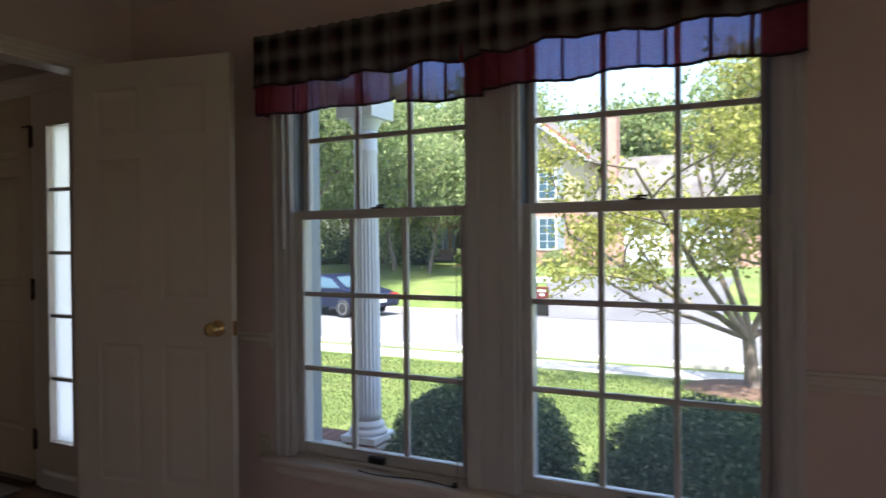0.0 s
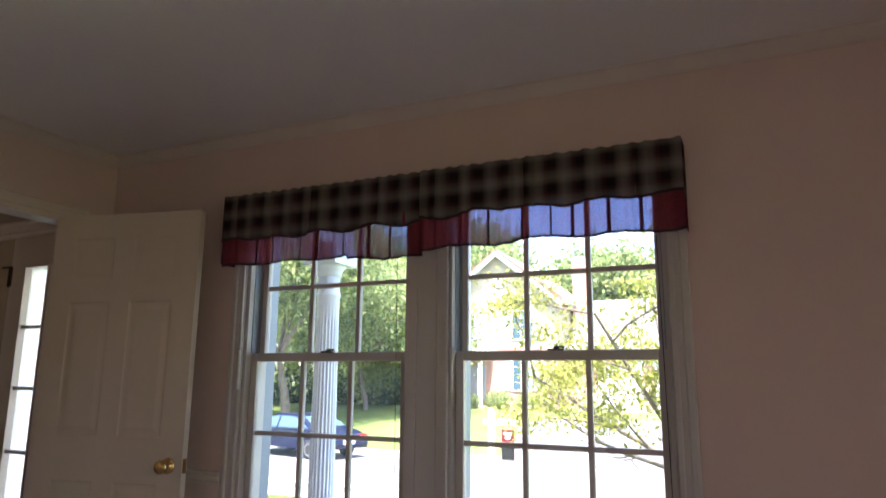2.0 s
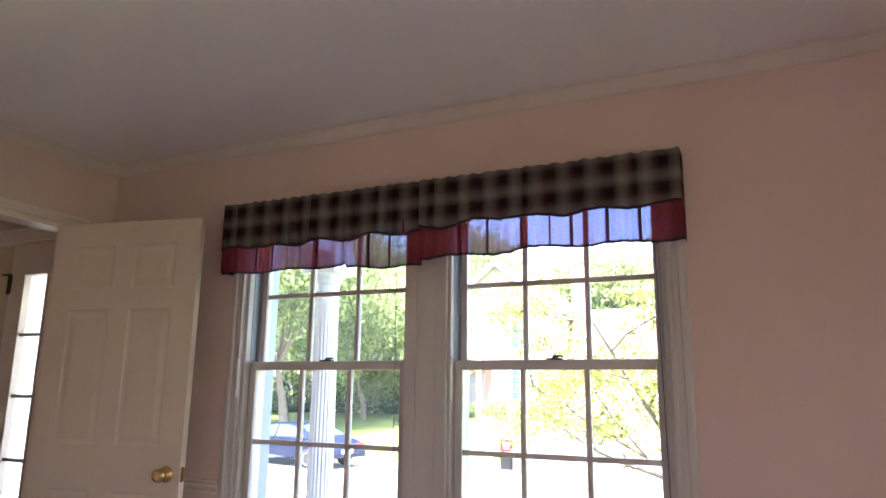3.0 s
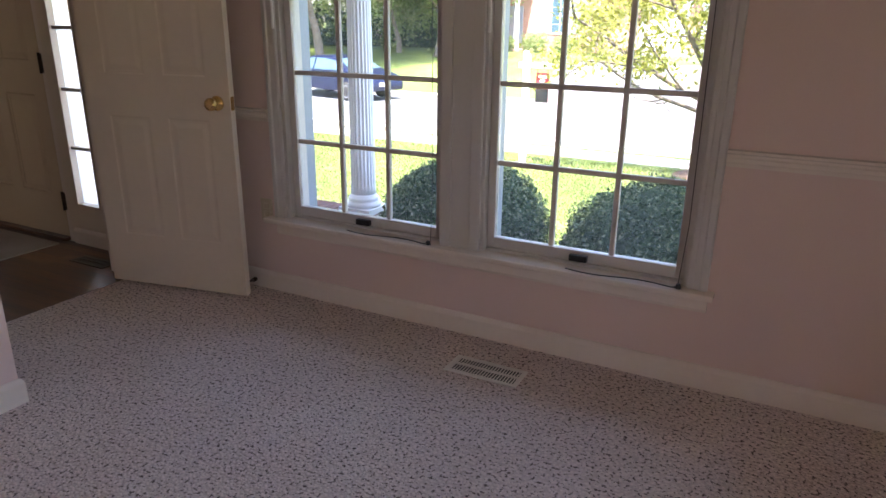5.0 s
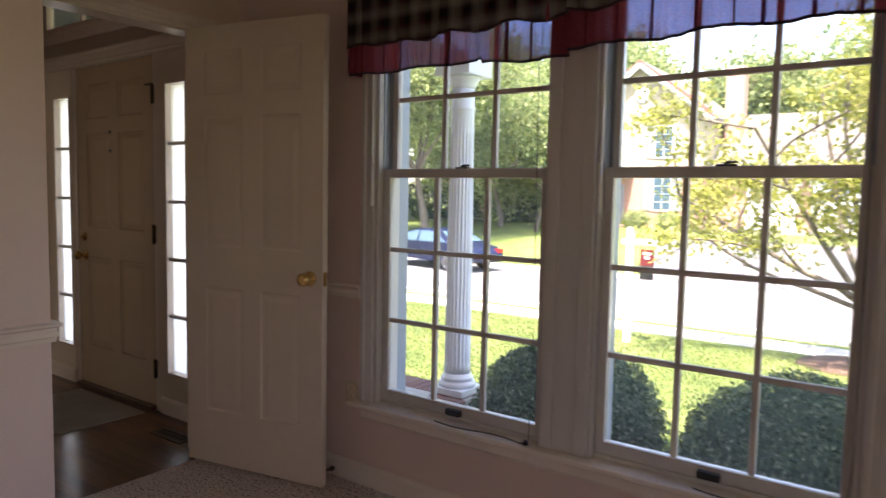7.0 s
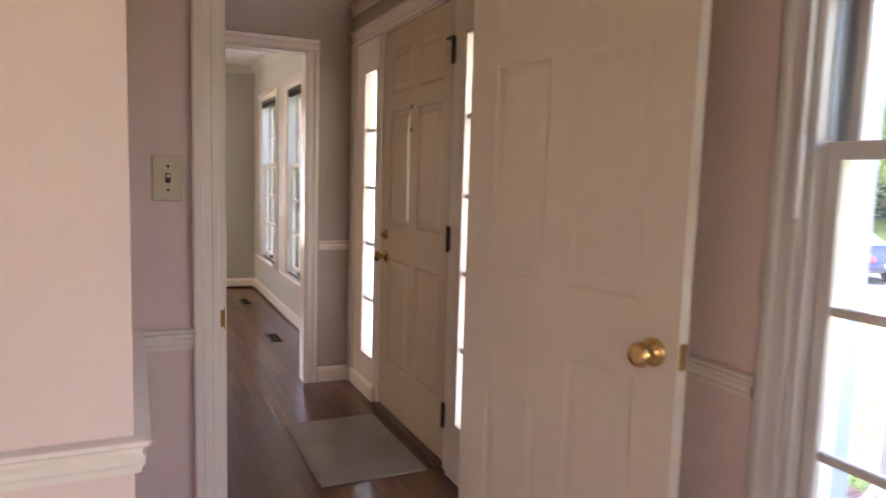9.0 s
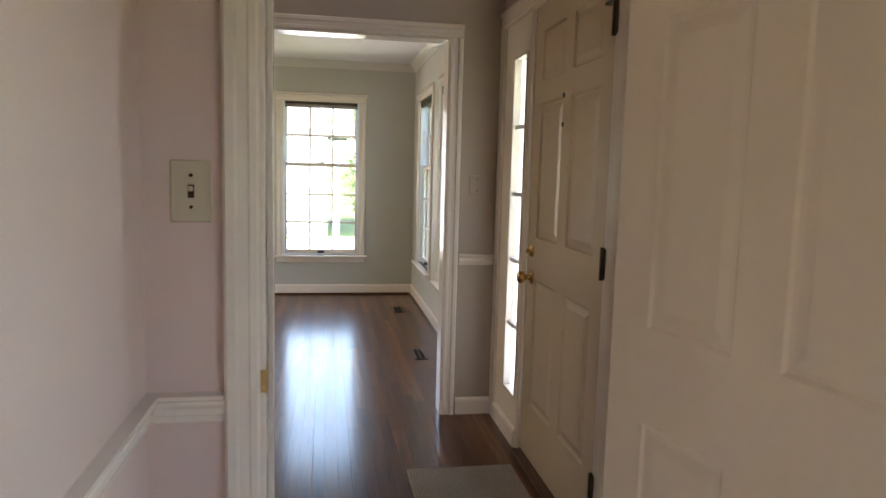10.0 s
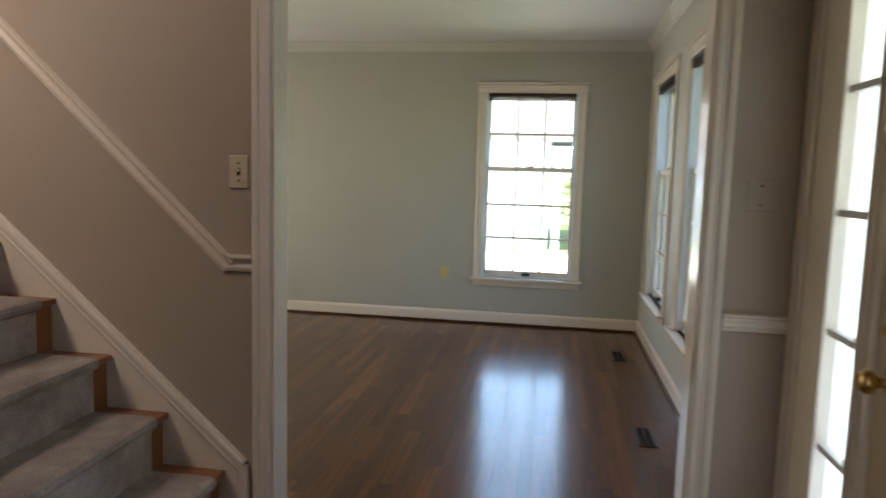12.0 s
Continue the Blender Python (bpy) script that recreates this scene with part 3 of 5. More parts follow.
structure("shoe_moulding", [(X_FAR + 0.001, -4.6, 0.001, X_FAR + 0.030, -0.035, 0.019), (X_FAR + 0.001, -0.030, 0.001, X_LR - T - 0.05, -0.001, 0.019)], M["dark_wood"], "dark wooden shoe moulding along the baseboard", "trim", 0.004)
chained("crown_dining", CROWN, [[(-0.09, -4.6), (-0.09, -1.26), (X_DIN, -1.26), (X_DIN, 0), (4.2, 0), (4.2, -4.6)]],
        "painted crown moulding below the dining ceiling", "crown moulding", "crown")
CROWN_LIVING = [(0, CEIL - 0.078), (0.008, CEIL - 0.078), (0.012, CEIL - 0.066), (0.030, CEIL - 0.044), (0.052, CEIL - 0.022), (0.060, CEIL - 0.014), (0.066, CEIL - 0.002), (0, CEIL - 0.002)]
moulding("crown_living", CROWN_LIVING, [((X_FAR, 0), (X_LR - T - 0.012, 0), S), ((X_FAR, -4.6), (X_FAR, 0), E_), ((X_LR - T - 0.012, -4.6), (X_LR - T - 0.012, 0), W_)],
         "pale grey crown moulding below the living room ceiling", "crown moulding", "crown_grey")

CASE = [(0, 0), (0.010, 0), (0.014, 0.006), (0.014, 0.018), (0.011, 0.022), (0.013, 0.040), (0.019, 0.046), (0.019, 0.062), (0.015, 0.068), (0, 0.070)]


def upright(bm, x, y, z0, z1, across, out):
    """A moulded casing board that stands upright: starts at (x, y) and goes its width along across."""
    across, out = Vector((*across, 0)), Vector((*out, 0))
    pts = [Vector((x, y, 0)) + across * w + out * d for d, w in CASE]
    a = [bm.verts.new((p.x, p.y, z0)) for p in pts]
    b = [bm.verts.new((p.x, p.y, z1)) for p in pts]
    n = len(pts)
    for k in range(n):
        bm.faces.new((a[k], a[(k + 1) % n], b[(k + 1) % n], b[k]))
    bm.faces.new(a[::-1])
    bm.faces.new(b)


def head(bm, p, q, z, out):
    sweep(bm, [(d, w) for d, w in CASE], (*p, z), (*q, z), (*out, 0))


def doorway(name, x0, x1, y0, y1, ztop, label):
    """A cased opening through a wall that runs along y, with faces at x0 < x1."""
    ob = thing(name, label, "doorway", pose(0, 0, 0), "structure")
    for nm, d in (("jamb", (x0 - 0.004, y1, 0, x1 + 0.004, y1 - 0.016, ztop)), ("jamb", (x0 - 0.004, y0, 0, x1 + 0.004, y0 + 0.016, ztop)),
                  ("head_jamb", (x0 - 0.004, y0 + 0.016, ztop - 0.016, x1 + 0.004, y1 - 0.016, ztop))):
        boxpart(nm, d, M["trim"], ob, 0.002)
    for x, out in ((x0, (-1, 0)), (x1, (1, 0))):
        for y, ac in ((y1 - 0.006, (0, 1)), (y0 + 0.006, (0, -1))):
            bm = bmesh.new()
            upright(bm, x, y, 0, ztop - 0.006, ac, out)
            part("casing", bm, M["trim"], ob)
        bm = bmesh.new()
        head(bm, (x, y0 - 0.064), (x, y1 + 0.064), ztop - 0.006, out)
        part("head_casing", bm, M["trim"], ob)
    return ob


dw = doorway("doorway_1", X_DIN - T, X_DIN, -1.05, -0.215, 2.055, "cream painted cased doorway between dining room and hall")
for y in (-0.243, -1.034):
    boxpart("door_stop", (X_DIN - 0.075, y, 0, X_DIN - 0.04, y + 0.012, 2.039), M["trim"], dw, 0.002)
bm = bmesh.new()
box(bm, X_DIN - 0.034, -1.0335, 0.885, X_DIN + 0.006, -1.0315, 0.945, 0.0005)
box(bm, X_DIN + 0.004, -1.045, 0.892, X_DIN + 0.0075, -1.0315, 0.938, 0.0008)
part("strike_plate", bm, M["brass"], dw, "worn brass strike plate")
doorway("doorway_2", X_LR - T, X_LR, -1.735, -0.28, 2.035, "wide cream cased opening between hall and living room")


# ---------------------------------------------------------------- windows
def sash(name, parent, x0, x1, z0, z1, y0, y1, gx0, gx1, gz0, gz1, cols, rows, paint_key="sash", bar=0.020):
    bm = bmesh.new()
    for d in ((x0, z0, gx0, z1), (gx1, z0, x1, z1), (gx0, z0, gx1, gz0), (gx0, gz1, gx1, z1)):
        box(bm, d[0], y0, d[1], d[2], y1, d[3], 0.0025)
    sh = part(name, bm, M[paint_key], parent)
    ym = (y0 + y1) / 2
    for k in range(1, cols):
        x = gx0 + (gx1 - gx0) * k / cols
        boxpart("muntin", (x - bar / 2, ym - 0.011, gz0, x + bar / 2, ym + 0.011, gz1), M[paint_key], sh, 0.003)
    for k in range(1, rows):
        z = gz0 + (gz1 - gz0) * k / rows
        boxpart("muntin", (gx0, ym - 0.0095, z - bar / 2, gx1, ym + 0.0095, z + bar / 2), M[paint_key], sh, 0.003)
    for i in range(cols):
        for j in range(rows):
            w, h = (gx1 - gx0) / cols, (gz1 - gz0) / rows
            p = boxpart("pane", (gx0 + w * i + 0.002, ym - 0.0015, gz0 + h * j + 0.002, gx0 + w * (i + 1) - 0.002, ym + 0.0015, gz0 + h * (j + 1) - 0.002), M["glass"], sh)
            p.visible_shadow = False
    return sh


def window_unit(parent, x0, x1, z0, z1, rail_z, stile=0.052, skin="vinyl"):
    """A six-over-nine double-hung unit in local terms: x along the wall, y outwards."""
    bm = bmesh.new()
    for d in ((x0, 0.002, z0, x0 + 0.02, OUT + 0.02, z1), (x1 - 0.02, 0.002, z0, x1, OUT + 0.02, z1), (x0 + 0.02, 0.002, z1 - 0.02, x1 - 0.02, OUT + 0.02, z1), (x0 + 0.02, 0.03, z0 - 0.01, x1 - 0.02, OUT + 0.04, z0 + 0.012)):
        box(bm, *d, 0.002)
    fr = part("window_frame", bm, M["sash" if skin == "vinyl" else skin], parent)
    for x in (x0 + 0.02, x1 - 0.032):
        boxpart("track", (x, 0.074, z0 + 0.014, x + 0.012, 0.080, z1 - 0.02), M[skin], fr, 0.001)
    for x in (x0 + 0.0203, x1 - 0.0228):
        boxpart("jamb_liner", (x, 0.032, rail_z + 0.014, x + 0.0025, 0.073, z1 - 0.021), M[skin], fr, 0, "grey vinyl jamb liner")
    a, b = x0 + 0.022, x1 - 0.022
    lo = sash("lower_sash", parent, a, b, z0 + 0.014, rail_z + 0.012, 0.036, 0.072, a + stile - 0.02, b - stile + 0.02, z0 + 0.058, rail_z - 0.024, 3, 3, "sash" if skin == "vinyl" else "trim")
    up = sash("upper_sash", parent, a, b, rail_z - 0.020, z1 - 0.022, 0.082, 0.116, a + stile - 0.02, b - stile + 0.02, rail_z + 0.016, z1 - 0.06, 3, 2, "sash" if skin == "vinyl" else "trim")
    xm = (a + b) / 2
    bm = bmesh.new()
    box(bm, xm - 0.032, 0.044, rail_z + 0.012, xm + 0.032, 0.066, rail_z + 0.020, 0.003)
    tube(bm, (xm, 0.055, rail_z + 0.020), (xm, 0.055, rail_z + 0.027), 0.012, 0.009)
    box(bm, xm - 0.004, 0.048, rail_z + 0.022, xm + 0.034, 0.058, rail_z + 0.030, 0.003)
    part("sash_lock", bm, M["black"], lo, "black sash lock")
    bm = bmesh.new()
    box(bm, xm - 0.036, 0.012, z0 + 0.020, xm + 0.036, 0.0365, z0 + 0.046, 0.004)
    box(bm, xm - 0.026, 0.009, z0 + 0.026, xm + 0.026, 0.013, z0 + 0.040, 0.002)
    part("lift_handle", bm, M["black"], lo, "black plastic lift handle")


# dining room double window
w1 = thing("window_1", "pair of cream painted double-hung windows with dark lift handles", "window", pose(0, 0, 0), "structure")
window_unit(w1, 0.075, 0.915, 0.385, 2.06, 1.395)
window_unit(w1, 1.080, 1.915, 0.385, 2.06, 1.395)
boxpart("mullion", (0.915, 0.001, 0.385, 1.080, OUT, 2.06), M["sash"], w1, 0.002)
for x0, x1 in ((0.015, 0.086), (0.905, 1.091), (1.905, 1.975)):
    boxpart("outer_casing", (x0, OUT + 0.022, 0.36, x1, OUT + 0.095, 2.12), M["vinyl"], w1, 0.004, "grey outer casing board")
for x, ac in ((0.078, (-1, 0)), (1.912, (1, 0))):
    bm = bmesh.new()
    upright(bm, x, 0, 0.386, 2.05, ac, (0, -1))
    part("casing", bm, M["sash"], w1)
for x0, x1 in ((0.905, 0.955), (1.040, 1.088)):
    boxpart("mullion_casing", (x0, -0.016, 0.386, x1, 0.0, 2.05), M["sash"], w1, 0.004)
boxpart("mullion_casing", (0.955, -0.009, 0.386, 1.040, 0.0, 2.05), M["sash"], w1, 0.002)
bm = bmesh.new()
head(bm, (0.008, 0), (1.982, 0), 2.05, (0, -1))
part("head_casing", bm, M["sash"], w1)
bm = bmesh.new()
box(bm, -0.030, -0.060, 0.362, 2.008, 0.036, 0.385, 0.006)
part("window_sill", bm, M["trim"], w1)
bm = bmesh.new()
sweep(bm, [(0, 0.302), (0.010, 0.302), (0.016, 0.315), (0.014, 0.345), (0.018, 0.361), (0, 0.361)], (0.018, 0, 0), (1.988, 0, 0), (0, -1, 0))
part("apron", bm, M["trim"], w1)


def living_window(name, m, label, side):
    """Window with a capped head and a raised blind; local x runs along the wall, y outwards."""
    ob = thing(name, label, "window", m, "structure")
    x0, x1, z0, z1 = -0.395, 0.395, 0.42, 2.02
    window_unit(ob, x0, x1, z0, z1, 1.375, 0.040, skin="white_paint")
    for x, ac in ((x0 + 0.004, (-1, 0)), (x1 - 0.004, (1, 0))):
        bm = bmesh.new()
        upright(bm, x, 0, z0, z1 - 0.004, ac, (0, -1))
        part("casing", bm, M["trim"], ob)
    bm = bmesh.new()
    head(bm, (x0 - 0.066, 0), (x1 + 0.066, 0), z1 - 0.004, (0, -1))
    box(bm, x0 - 0.085, -0.034, z1 + 0.066, x1 + 0.085, 0, z1 + 0.084, 0.005)
    part("head_casing", bm, M["trim"], ob)
    boxpart("window_sill", (x0 - 0.09, -0.058, z0 - 0.022, x1 + 0.09, 0.036, z0), M["trim"], ob, 0.005)
    boxpart("apron", (x0 - 0.066, -0.014, z0 - 0.078, x1 + 0.066, 0, z0 - 0.022), M["trim"], ob, 0.004)
    bm = bmesh.new()
    for k in range(7):
        box(bm, x0 + 0.025, -0.004, z1 - 0.030 - 0.006 * k, x1 - 0.025, 0.022, z1 - 0.027 - 0.006 * k)
    box(bm, x0 + 0.024, -0.006, z1 - 0.027, x1 - 0.024, 0.024, z1 - 0.004, 0.002)
    part("raised_blind", bm, M["bronze"], ob, "dark slatted blind drawn right up")
    return ob


living_window("window_2", pose(X_FAR, -0.975, 0, 0, 0, 90), "white double-hung window on the grey end wall", 1)
living_window("window_3", pose(-4.61, 0, 0), "white double-hung living room window with a raised blind", 1)
living_window("window_4", pose(-5.885, 0, 0), "white double-hung living room window near the corner", 1)
for y in (-2.45, -3.75):
    living_window("window_6", pose(4.2, y, 0, 0, 0, -90), "cream double-hung window in the dining room side wall", 1)
for x in (-4.0, -5.6):
    living_window("window_8", pose(x, -4.6, 0, 0, 0, 180), "white double-hung window in the living room back wall", 1)
# Unseen window, added to hold the fill lamp for the stairs.
living_window("window_9", pose(X_DIN - T, -3.6, 2.6, 0, 0, -90), "unseen white window added high in the hall around a fill lamp", 1)


# ---------------------------------------------------------------- doors
def six_panel(w, h, t, mat, parent, rec=0.006):
    """Leaf from x=0 to w, y from 0 to t: stiles and rails with recessed fields and raised panels on both faces."""
    st, mid = 0.115, 0.10
    rows = [(0.255, 0.84), (1.03, 1.625), (1.72, h - 0.11)]
    bm = bmesh.new()
    box(bm, 0, rec, 0, w, t - rec, h)
    for y0, y1 in ((0.0, rec), (t - rec, t)):
        for x0, x1 in ((0, st), (w / 2 - mid / 2, w / 2 + mid / 2), (w - st, w)):
            box(bm, x0, y0, 0, x1, y1, h)
        zs = [0] + [z for r in rows for z in r] + [h]
        for z0, z1 in zip(zs[::2], zs[1::2]):
            for x0, x1 in ((st, w / 2 - mid / 2), (w / 2 + mid / 2, w - st)):
                box(bm, x0, y0, z0, x1, y1, z1)
    leaf_ob = part("leaf", bm, mat, parent)
    for y, s in ((rec, -1), (t - rec, 1)):
        for x0, x1 in ((st, w / 2 - mid / 2), (w / 2 + mid / 2, w - st)):
            for z0, z1 in rows:
                bm = bmesh.new()
                ring = []
                for inset, d in ((0.0, rec * 0.95), (0.008, rec * 0.22), (0.018, rec * 0.17), (0.042, rec * 0.83)):
                    ring.append([bm.verts.new((a, y + s * d, c)) for a, c in ((x0 + inset, z0 + inset), (x1 - inset, z0 + inset), (x1 - inset, z1 - inset), (x0 + inset, z1 - inset))])
                for a, b in zip(ring, ring[1:]):
                    for k in range(4):
                        bm.faces.new((a[k], a[(k + 1) % 4], b[(k + 1) % 4], b[k]))
                bm.faces.new(ring[-1])
                part("panel", bm, mat, leaf_ob)
    return leaf_ob


def knob(parent, x, y, z, s, mat):
    """Round door knob that stands out along s*y."""
    m = Matrix.Translation((x, y, z)) @ Euler((radians(90) if s < 0 else radians(-90), 0, 0)).to_matrix().to_4x4()
    bm = bmesh.new()
    lathe(bm, [(0.033, 0.0), (0.033, 0.004), (0.028, 0.006), (0.014, 0.012), (0.011, 0.026), (0.015, 0.032), (0.025, 0.040), (0.0285, 0.050), (0.027, 0.060), (0.019, 0.067), (0.008, 0.069), (0.0, 0.069)], 28, m)
    return part("knob", bm, mat, parent, "polished brass knob")


turn = math.degrees(math.atan2(0.152, 0.765))
d1 = thing("door_1", "open cream six-panel interior door with a brass knob", "door", pose(-0.823, -0.317, 0.012, 0, 0, turn))
six_panel(0.770, 2.033, 0.035, M["door"], d1, 0.0045)
knob(d1, 0.705, 0.0, 0.918, -1, M["brass"])
knob(d1, 0.705, 0.035, 0.918, 1, M["brass"])
boxpart("latch_plate", (0.7695, 0.005, 0.888, 0.7715, 0.030, 0.948), M["brass"], d1, 0.0006, "worn brass latch plate")
for z in (0.2, 1.02, 1.83):
    bm = bmesh.new()
    tube(bm, (-0.008, 0.030, z - 0.045), (-0.008, 0.030, z + 0.045), 0.006)
    box(bm, -0.006, 0.006, z - 0.045, 0.0, 0.03, z + 0.045)
    box(bm, -0.020, 0.036, z - 0.045, -0.016, 0.085, z + 0.045)
    part("hinge", bm, M["bronze"], d1)
bm = bmesh.new()
tube(bm, (0.74, 0.035, 0.05), (0.75, 0.10, 0.045), 0.006)
tube(bm, (0.75, 0.10, 0.045), (0.752, 0.118, 0.044), 0.011)
part("door_bumper", bm, M["bronze"], d1, "dark door bumper near the floor")

# front door with its side lights
FX0, FX1 = -2.530, -1.638
d2 = thing("door_2", "closed cream six-panel front door with brass hardware", "door", pose(FX0, 0.012, 0.022))
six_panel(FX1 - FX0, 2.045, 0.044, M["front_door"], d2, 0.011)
knob(d2, 0.075, 0.0, 0.845, -1, M["brass"])
bm = bmesh.new()
lathe(bm, [(0.028, 0), (0.028, 0.006), (0.020, 0.012), (0.012, 0.016), (0, 0.016)], 24, Matrix.Translation((0.070, 0, 0.965)) @ Euler((radians(90), 0, 0)).to_matrix().to_4x4())
box(bm, 0.064, -0.03, 0.955, 0.076, -0.014, 0.975, 0.002)
part("deadbolt", bm, M["brass"], d2, "small brass deadbolt turn")
for z in (1.515, 1.63):
    bm = bmesh.new()
    lathe(bm, [(0.011, 0), (0.011, 0.003), (0.006, 0.005), (0, 0.005)], 14, Matrix.Translation((0.405, 0, z)) @ Euler((radians(90), 0, 0)).to_matrix().to_4x4())
    part("peephole", bm, M["black"], d2)
for z in (0.225, 1.02, 1.825):
    bm = bmesh.new()
    tube(bm, (FX1 - FX0 + 0.004, -0.014, z - 0.056), (FX1 - FX0 + 0.004, -0.014, z + 0.056), 0.008)
    box(bm, FX1 - FX0 - 0.014, -0.0125, z - 0.052, FX1 - FX0 + 0.022, -0.0085, z + 0.052, 0.001)
    box(bm, FX1 - FX0 - 0.014, -0.0085, z - 0.05, FX1 - FX0 - 0.002, 0.001, z + 0.05)
    if z > 1.5:
        box(bm, FX1 - FX0 - 0.055, -0.024, z + 0.050, FX1 - FX0 + 0.014, -0.006, z + 0.060, 0.001)
    part("hinge", bm, M["bronze"], d2, "dark bronze hinge")

fr = thing("door_frame_1", "cream painted front door frame with narrow side lights", "door frame", pose(0, 0, 0), "structure")
for x0, x1 in ((FX0 - 0.045, FX0 - 0.003), (FX1 + 0.003, FX1 + 0.045)):
    boxpart("mullion_post", (x0, 0.004, 0, x1, 0.16, 2.07), M["trim"], fr, 0.003)
boxpart("head_jamb", (-3.0, -0.002, 2.071, -1.13, 0.16, 2.10), M["trim"], fr, 0.002)
boxpart("threshold", (FX0 - 0.003, -0.03, 0.0, FX1 + 0.003, 0.17, 0.020), M["dark_wood"], fr, 0.004, "dark wooden threshold")
for a, b, g0, g1 in ((-3.0, FX0 - 0.045, -2.808, -2.612), (FX1 + 0.045, -1.13, -1.492, -1.310)):
    bm = bmesh.new()
    box(bm, a, 0.0, 0.0, g0 - 0.012, 0.06, 2.07)
    box(bm, g1 + 0.012, 0.0, 0.0, b, 0.06, 2.07)
    box(bm, g0 - 0.012, 0.0, 0.0, g1 + 0.012, 0.06, 0.238)
    box(bm, g0 - 0.012, 0.0, 1.902, g1 + 0.012, 0.06, 2.07)
    sl = part("side_light", bm, M["door"], fr)
    bm = bmesh.new()
    for d in ((g0 - 0.012, 0.238, g0, 1.902), (g1, 0.238, g1 + 0.012, 1.902), (g0, 0.238, g1, 0.250), (g0, 1.890, g1, 1.902)):
        box(bm, d[0], -0.008, d[1], d[2], 0.03, d[3], 0.003)
    part("glazing_bead", bm, M["trim"], sl)
    for k in range(1, 5):
        z = 0.25 + 1.64 * k / 5
        boxpart("muntin", (g0, 0.004, z - 0.010, g1, 0.03, z + 0.010), M["sash"], sl, 0.003)
    for k in range(5):
        p = boxpart("pane", (g0, 0.031, 0.252 + 0.328 * k, g1, 0.034, 0.250 + 0.328 * (k + 1)), M["frost"], sl)
for x, ac in ((-2.996, (-1, 0)), (-1.134, (1, 0))):
    bm = bmesh.new()
    upright(bm, x, 0, 0, 2.09, ac, (0, -1))
    part("casing", bm, M["trim"], fr)
bm = bmesh.new()
sweep(bm, [(0, 2.075), (0.014, 2.075), (0.018, 2.09), (0.014, 2.10), (0.016, 2.14), (0.026, 2.15), (0.026, 2.16), (0, 2.165)], (-3.062, 0, 0), (-1.068, 0, 0), (0, -1, 0))
part("head_casing", bm, M["trim"], fr)
tr = thing("window_5", "narrow transom window above the front door", "window", pose(0, 0, 0), "structure")
bm = bmesh.new()
for d in ((-3.0, 2.32, -2.94, 2.85), (-1.19, 2.32, -1.13, 2.85), (-2.94, 2.32, -1.19, 2.37), (-2.94, 2.80, -1.19, 2.85)):
    box(bm, d[0], 0.02, d[1], d[2], 0.10, d[3], 0.003)
part("window_frame", bm, M["trim"], tr)
for k in range(1, 4):
    x = -2.94 + 1.75 * k / 4
    boxpart("muntin", (x - 0.012, 0.035, 2.37, x + 0.012, 0.075, 2.80), M["trim"], tr, 0.003)
for k in range(4):
    p = boxpart("pane", (-2.93 + 1.75 * k / 4, 0.053, 2.375, -2.95 + 1.75 * (k + 1) / 4, 0.056, 2.795), M["glass"], tr)
    p.visible_shadow = False
bm = bmesh.new()
sweep(bm, [(0, 2.25), (0.012, 2.25), (0.020, 2.262), (0.020, 2.30), (0.034, 2.312), (0.034, 2.325), (0, 2.33)], (-3.068, 0, 0), (X_DIN - T - 0.002, 0, 0), (0, -1, 0))
part("window_sill", bm, M["trim"], tr)


# ---------------------------------------------------------------- valance
def cloth_sheet(name, x0, x1, ztop, zbot_of, y_of, mat, parent, pleat=(0.07, 0.13), nz=10, label=""):
    """Hanging cloth with folds and returns to the wall; uv carries the cloth's own lengths in metres."""
    bm = bmesh.new()
    uv = bm.loops.layers.uv.new("lengths")
    grid = []
    stations, k = [], 0
    gaps = np.random.default_rng(int(x0 * 100) + nz + len(name))
    nextp = x0 + 0.06
    x, u = x0, x0
    while x < x1 - 1e-6:
        stations.append((x, 0.0, u))
        if x >= nextp and x < x1 - 0.03:
            w = float(gaps.uniform(0.006, 0.012))
            stations += [(x + w, -0.0012, u + w), (x - w * 0.2, 0.0016, u + 2.2 * w), (x + w * 1.2, 0.003, u + 3.6 * w)]
            x, u = x + w * 1.2, u + 3.6 * w
            nextp = x + float(gaps.uniform(*pleat))
        x, u = x + 0.006, u + 0.006
    stations.append((x1, 0.0, u))
    nx = len(stations) - 1
    for j in range(nz + 1):
        row = []
        for x, dy, u in stations:
            zb = zbot_of(x)
            z = ztop(x) + (zb - ztop(x)) * j / nz
            row.append((bm.verts.new((x, y_of(x, j / nz) + dy, z)), u, z))
        grid.append(row)
    for j in range(nz):
        for i in range(nx):
            q = (grid[j][i], grid[j][i + 1], grid[j + 1][i + 1], grid[j + 1][i])
            f = bm.faces.new([v for v, _, _ in q])
            f.smooth = True
            for lp, (_, x, z) in zip(f.loops, q):
                lp[uv].uv = (x + 3.0, z + 3.0)
    me = bpy.data.meshes.new(name)
    bm.to_mesh(me)
    bm.free()
    me.materials.append(mat)
    ob = new(name, me)
    ob.parent = parent
    if label:
        ob["label"] = label
    return ob


